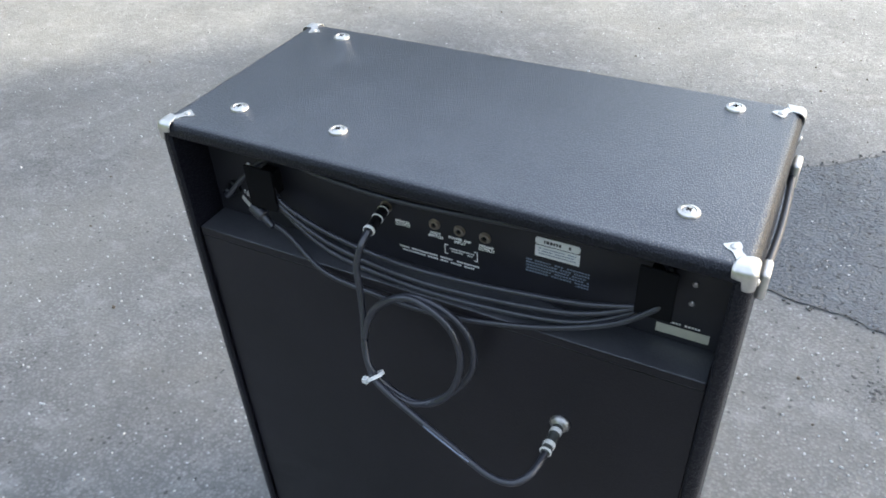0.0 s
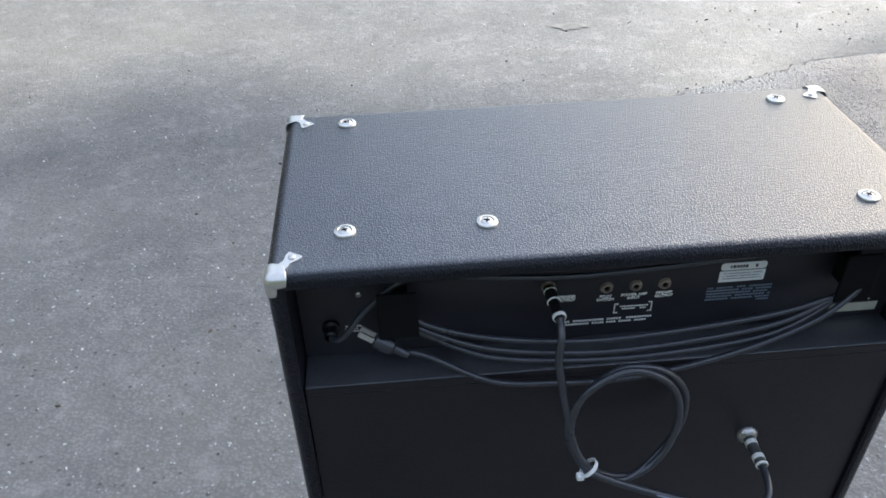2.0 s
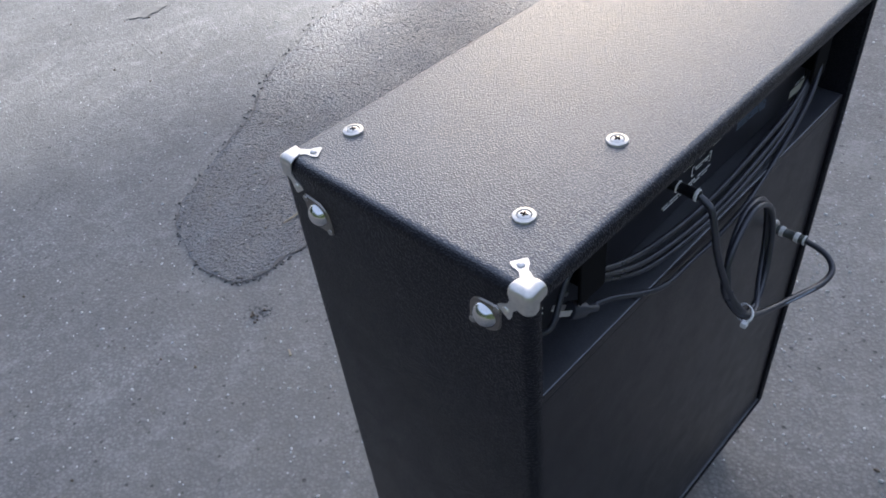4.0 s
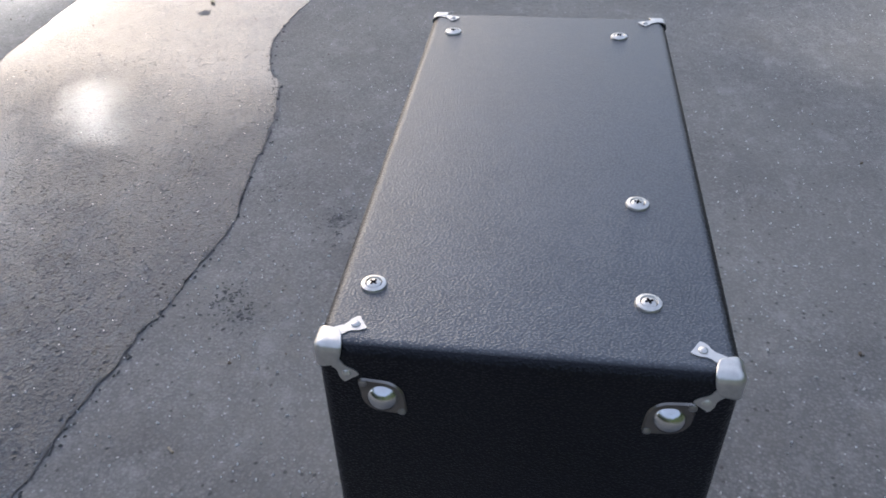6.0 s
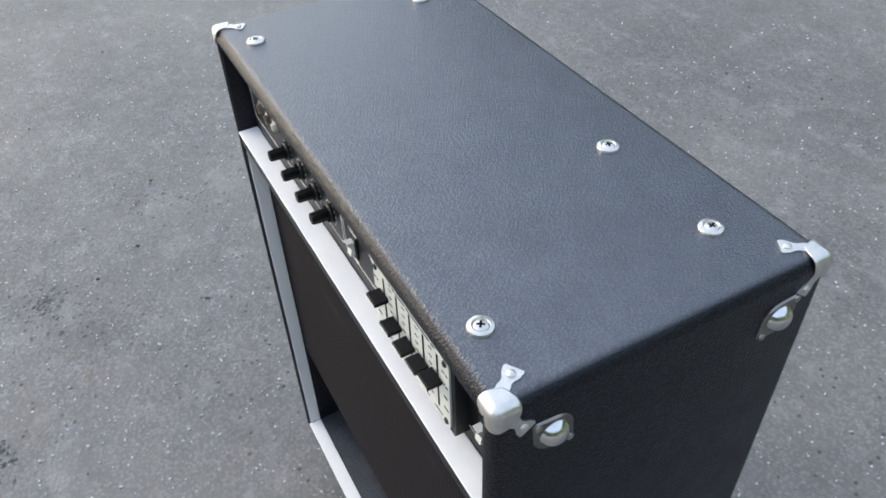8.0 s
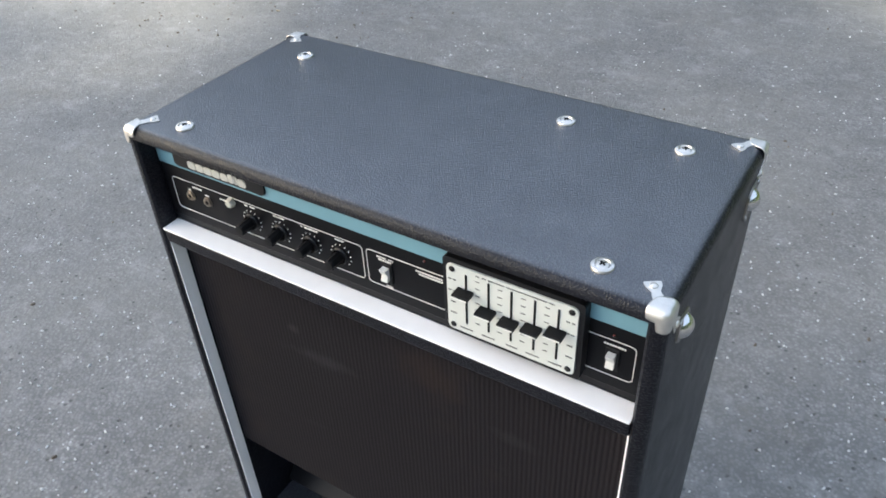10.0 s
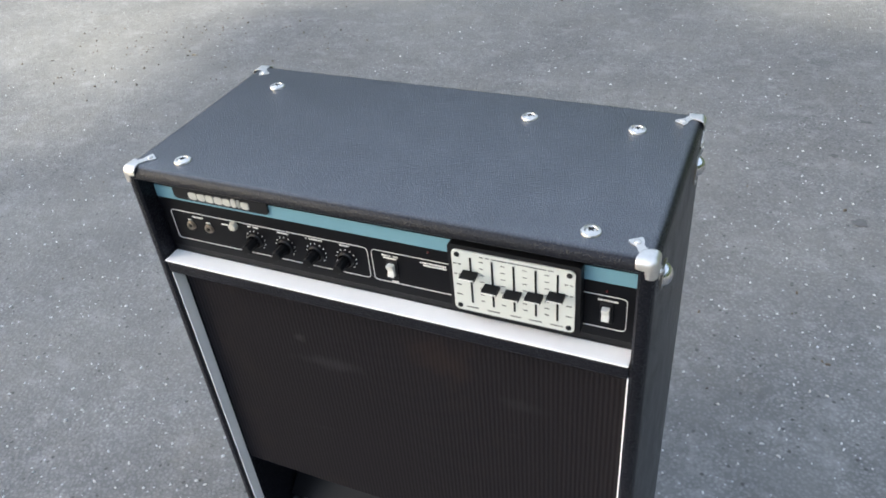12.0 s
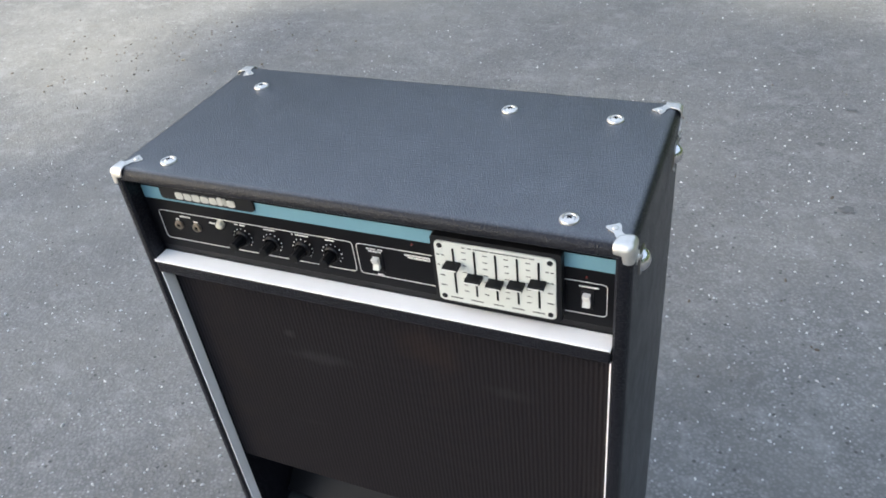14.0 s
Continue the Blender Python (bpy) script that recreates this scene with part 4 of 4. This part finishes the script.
# pressed metal corner protectors
def make_corner(sx, sy):
    """Cap wrapped over a rounded cabinet corner, with two riveted tabs."""
    n, off, bend = 14, 0.0013, 0.0070
    cy = YF if sy < 0 else YB
    bm = bmesh.new()

    def wrap(a, b, c):
        # a, b, c: distance inward from the side, the end and the top
        p = Vector((-a, -b, -c))
        q = Vector((min(p.x, -bend), min(p.y, -bend), min(p.z, -bend)))
        d = (p - q).normalized()
        return q + d * (bend + off)

    def put(v):
        return (sx * (HX + v.x), cy + sy * v.y, Z1 + v.z)

    reach = (0.0215, 0.0225, 0.0225)  # along the side, the end and down
    for kind in range(3):
        grid = {}
        first, second = [(0, 1), (1, 2), (0, 2)][kind]
        for i in range(n + 1):
            for j in range(n + 1):
                s = reach[first] * i / n * math.sqrt(1 - 0.36 * (j / n) ** 2)
                t = reach[second] * j / n * math.sqrt(1 - 0.36 * (i / n) ** 2)
                tri = [(s, t, 0), (0, s, t), (s, 0, t)][kind]
                grid[i, j] = bm.verts.new(put(wrap(*tri)))
        for i in range(n):
            for j in range(n):
                if kind == 2 and i > 0.52 * n and j > 0.52 * n:
                    continue  # notched over the open back and front
                bm.faces.new((grid[i, j], grid[i + 1, j], grid[i + 1, j + 1], grid[i, j + 1]))
    bmesh.ops.delete(bm, geom=[v for v in bm.verts if not v.link_faces], context="VERTS")
    bmesh.ops.remove_doubles(bm, verts=bm.verts, dist=0.0002)
    bmesh.ops.recalc_face_normals(bm, faces=bm.faces)
    cap = part("corner_protector", bm, M_NICKEL, amp, "worn nickel corner protector", True)
    thick = cap.modifiers.new("thickness", "SOLIDIFY")
    thick.thickness, thick.offset = 0.0015, -1

    def tab(origin, along, across, up):
        prof = [(-0.005, 0.0052), (0.001, 0.0050), (0.0045, 0.0042), (0.0075, 0.0048), (0.0125, 0.0074), (0.0175, 0.0082), (0.0195, 0.0074)]
        bm = bmesh.new()
        lo = [bm.verts.new(origin + along * d + across * w + up * 0.0002) for d, w in prof] + [bm.verts.new(origin + along * d - across * w + up * 0.0002) for d, w in reversed(prof)]
        hi = [bm.verts.new(v.co + up * 0.0009) for v in lo]
        bm.faces.new(lo)
        bm.faces.new(hi[::-1])
        for i in range(len(lo)):
            j = (i + 1) % len(lo)
            bm.faces.new((lo[i], hi[i], hi[j], lo[j]))
        t = part("tab", bm, M_NICKEL, cap)
        part("rivet", lathe([(0.0038, 0), (0.0036, 0.0010), (0.0022, 0.0020), (0, 0.0023)], origin + along * 0.0130 + up * 0.0011, up, 14), M_NICKEL, cap, "", True)

    tab(Vector((sx * (HX - 0.0180), cy - sy * 0.0185, Z1)), Vector((-sx * 0.55, -sy * 0.83, 0)).normalized(), Vector((-sx * 0.83, sy * 0.55, 0)).normalized(), Vector((0, 0, 1)))
    tab(Vector((sx * HX, cy - sy * 0.0170, Z1 - 0.0180)), Vector((0, -sy * 0.60, -0.80)).normalized(), Vector((0, -sy * 0.80, 0.60)).normalized(), Vector((sx, 0, 0)))


for sx in (1, -1):
    for sy in (-1, 1):
        make_corner(sx, sy)


# chrome side glides
def make_glide(y, z, sy):
    """Leaf-shaped plate with a polished dome, screwed at its two points."""
    outline = []
    for cu, cv, radius, start in ((1, 1, 0.0055, 0), (-1, 1, 0.0150, 90), (-1, -1, 0.0055, 180), (1, -1, 0.0150, 270)):
        for k in range(10):
            a = radians(start + 10 * k)
            u, v = cu * (0.0185 - radius) + radius * math.cos(a), cv * (0.0185 - radius) + radius * math.sin(a)
            d, e = (u + v) * 0.535, (u - v) * 0.455
            outline.append((sy * (d + e), d - e))
    bm = bmesh.new()
    lo = [bm.verts.new((HX + 0.0002, y + a, z + b)) for a, b in outline]
    hi = [bm.verts.new((HX + 0.0020, y + a * 0.93, z + b * 0.93)) for a, b in outline]
    bm.faces.new(lo)
    bm.faces.new(hi[::-1])
    for i in range(40):
        bm.faces.new((lo[i], hi[i], hi[(i + 1) % 40], lo[(i + 1) % 40]))
    g = part("side_glide", bm, M_AGED, amp, "chromed glide plate with a polished dome")
    part("dome", lathe([(0.0132, 0.0018), (0.0126, 0.0034), (0.0110, 0.0060), (0.0082, 0.0086), (0.0050, 0.0102), (0.0022, 0.0109), (0, 0.0111)], (HX, y, z), (1, 0, 0), 28), M_CHROME, g, "polished chrome dome", True)
    for s in (1, -1):
        part("screw", lathe([(0.0036, 0), (0.0034, 0.0010), (0.0018, 0.0019), (0, 0.002)], (HX + 0.002, y + s * sy * 0.0152, z + s * 0.0152), (1, 0, 0), 12), M_STEEL, g, "", True)


make_glide(-0.1010, 0.8855, -1)
make_glide(0.1252, 0.8885, 1)

# strap handle on the far side
handle = part("strap_handle", tube([(-HX - 0.004, -0.090, 0.884), (-HX - 0.006, -0.05, 0.884), (-HX - 0.0075, 0.014, 0.885), (-HX - 0.006, 0.070, 0.886), (-HX - 0.004, 0.106, 0.887)], 0.0040, 10, 6), M_RUBBER, amp, "black strap handle with nickel end caps", True)
for y, z in ((-0.097, 0.884), (0.115, 0.888)):
    bm = slab(-HX - 0.0105, -HX - 0.0002, y - 0.014, y + 0.014, z - 0.016, z + 0.016, 0.004, 3)
    part("end_cap", bm, M_NICKEL, handle, "nickel handle end cap", True)


# casters under the bottom board
def make_caster(x, y):
    c = part("caster", slab(x - 0.022, x + 0.022, y - 0.022, y + 0.022, Z0 - 0.0045, Z0 - 0.0002, 0.001), M_STEEL, amp, "steel plate caster with black wheel")
    part("wheel", lathe([(0.006, -0.011), (0.034, -0.011), (0.038, -0.007), (0.038, 0.007), (0.034, 0.011), (0.006, 0.011)], (x, y, 0.0382), (1, 0, 0), 24), M_RUBBER, c, "black rubber wheel", True)
    for s in (-1, 1):
        part("fork", slab(x + s * 0.0155 - 0.0015, x + s * 0.0155 + 0.0015, y - 0.010, y + 0.010, 0.030, Z0 - 0.0043, 0.001), M_STEEL, c)


for x in (-0.27, 0.27):
    for y in (-0.095, 0.112):
        make_caster(x, y)

# ---- power cord wound on its brackets ----
cord = thing("power_cord", "black rubber power cord wound round two brackets", "power cord")
loop = [(0.294, RY + 0.018, 0.826), (0.280, RY + 0.026, 0.834), (0.252, RY + 0.020, 0.866), (0.205, RY + 0.018, 0.900),
        (0.118, 0.1478, 0.8985), (0.028, 0.1497, 0.8950), (-0.112, 0.1478, 0.9020), (-0.235, RY + 0.014, 0.9010), (-0.268, RY + 0.012, 0.880), (-0.258, RY + 0.016, 0.838),
        (-0.236, 0.1466, 0.8370), (-0.174, 0.1528, 0.8250), (-0.059, 0.1547, 0.8125), (0.032, 0.1547, 0.8095), (0.127, 0.1516, 0.8205), (0.195, 0.1466, 0.8420), (0.222, RY + 0.014, 0.862),
        (0.214, RY + 0.015, 0.836), (0.196, 0.1441, 0.8260), (0.129, 0.1547, 0.7965), (0.033, 0.1609, 0.7876), (-0.060, 0.1609, 0.7876), (-0.176, 0.1559, 0.7995), (-0.243, 0.1466, 0.8330),
        (-0.262, RY + 0.016, 0.858), (-0.268, 0.1466, 0.8550), (-0.254, 0.1528, 0.8400), (-0.218, 0.1590, 0.8150), (-0.149, 0.1652, 0.7890), (-0.061, 0.1730, 0.7730), (0.001, 0.1740, 0.7670), (0.065, 0.1725, 0.7680), (0.129, 0.1725, 0.7780),
        (0.192, 0.1528, 0.8010), (0.222, 0.1466, 0.8080)]
part("cord", tube(loop, 0.0032, 10, 7), M_RUBBER, cord, smooth=True)
loop2 = [(0.196, 0.1466, 0.8340), (0.128, 0.1540, 0.8075), (0.030, 0.1590, 0.7965), (-0.060, 0.1590, 0.7985), (-0.175, 0.1553, 0.8120), (-0.238, 0.1472, 0.8350)]
part("cord", tube([(0.214, RY + 0.018, 0.850)] + loop2 + [(-0.258, RY + 0.018, 0.852)], 0.0032, 10, 7), M_RUBBER, cord, smooth=True)
tip = Vector((0.020, -0.006, 0.0105)).normalized()
base = Vector((0.218, 0.151, 0.8075))
body = part("plug", lathe([(0.0040, -0.004), (0.0048, 0.004), (0.0052, 0.012), (0.0085, 0.015), (0.0095, 0.024), (0.0090, 0.034), (0.0060, 0.036), (0, 0.036)], base, tip, 14), M_RUBBER, cord, "black moulded mains plug", True)
for s in (-1, 1):
    bm = slab(-0.0008, 0.0008, -0.0034, 0.0034, 0.035, 0.053, 0.0004)
    m = Matrix.Translation(base) @ tip.to_track_quat("Z", "Y").to_matrix().to_4x4() @ Matrix.Translation((s * 0.0045, 0, 0))
    bmesh.ops.transform(bm, matrix=m, verts=bm.verts)
    part("prong", bm, M_TIN, body, "bright metal plug prong")

# ---- speaker cable ----
lead = thing("speaker_cable", "black coiled speaker cable plugged into both sockets", "cable")
line = [(0.0600, 0.1680, 0.8560), (0.0612, 0.1840, 0.8460), (0.0640, 0.1930, 0.8220), (0.0600, 0.1980, 0.7925), (0.0540, 0.2070, 0.7575), (0.0480, 0.2190, 0.7275),
        (0.0360, 0.2290, 0.7025), (0.0080, 0.2250, 0.6725), (-0.0290, 0.2210, 0.6645), (-0.0590, 0.2130, 0.6905), (-0.0700, 0.2050, 0.7385), (-0.0540, 0.2010, 0.7835),
        (-0.0100, 0.2010, 0.8070), (0.0320, 0.2040, 0.7855), (0.0520, 0.2090, 0.7455), (0.0460, 0.2210, 0.7125), (0.0280, 0.2310, 0.6885), (-0.0120, 0.2270, 0.6645),
        (-0.0490, 0.2110, 0.6765), (-0.0780, 0.1970, 0.7155), (-0.0760, 0.1910, 0.7625), (-0.0440, 0.1910, 0.7955), (0.0000, 0.1950, 0.8030), (0.0380, 0.2030, 0.7755),
        (0.0500, 0.2150, 0.7355), (0.0390, 0.2280, 0.7025), (0.0220, 0.2360, 0.6885), (-0.0240, 0.2420, 0.6665), (-0.0820, 0.2530, 0.6495), (-0.1280, 0.2620, 0.6380),
        (-0.1560, 0.2620, 0.6392), (-0.1710, 0.2500, 0.6440), (-0.1768, 0.2330, 0.6475), (-0.1784, 0.2150, 0.6495)]
part("cable", tube(line, 0.0041, 10, 8), M_RUBBER, lead, smooth=True)


part("cable_print", tube([(-0.042, 0.2505, 0.6643), (-0.064, 0.2547, 0.6580), (-0.085, 0.2584, 0.6520), (-0.105, 0.2616, 0.6468)], 0.0010, 6, 6), M_BLUEINK, lead, "worn white printing along the cable")


def make_plug(base, tip, name, bands, material, label):
    d = (Vector(tip) - Vector(base))
    ln = d.length
    p = part(name, lathe([(0.0052, 0), (0.0068, 0.002), (0.0068, ln * 0.30), (0.0062, ln * 0.34), (0.0062, ln * 0.72), (0.0066, ln * 0.75), (0.0064, ln * 0.96), (0.0045, ln)], base, d, 18), material, lead, label, True)
    for a, b in bands:
        part("band", lathe([(0.0060, ln * a), (0.0072, ln * a + 0.0006), (0.0072, ln * b - 0.0006), (0.0060, ln * b)], base, d, 18), M_BAND, p, "bright plated band", True)


make_plug((0.0630, RY + 0.003, 0.8600), (0.0600, 0.169, 0.8560), "jack_plug", ((0.10, 0.15), (0.42, 0.47), (0.88, 0.97)), M_BLACK, "black jack plug with chrome bands")
make_plug((-0.1790, 0.1735, 0.6490), (-0.1784, 0.2160, 0.6494), "jack_plug", ((0.14, 0.30), (0.62, 0.78), (0.90, 0.97)), M_GREYPLUG, "grey metal jack plug with bright bands")
zt = Vector((0.0307, 0.2310, 0.6960))
bm = bmesh.new()
n = 20
rings = []
ax = Vector((0.55, -0.25, 0.75)).normalized()
u = ax.orthogonal().normalized()
v = ax.cross(u)
for k in range(n):
    a = math.tau * k / n
    c = math.cos(a) * u * 0.0105 + math.sin(a) * v * 0.0085
    rings.append([bm.verts.new(zt + c * f + ax * h) for f, h in ((1, -0.0022), (1.13, -0.0022), (1.13, 0.0022), (1, 0.0022))])
for a, b in zip(rings, rings[1:] + rings[:1]):
    for k in range(4):
        bm.faces.new((a[k], a[(k + 1) % 4], b[(k + 1) % 4], b[k]))
tie = part("cable_tie", bm, M_TIE, lead, "white nylon cable tie")
part("tie_head", slab(zt.x + 0.006, zt.x + 0.014, zt.y + 0.002, zt.y + 0.009, zt.z - 0.010, zt.z - 0.003, 0.001), M_TIE, tie)
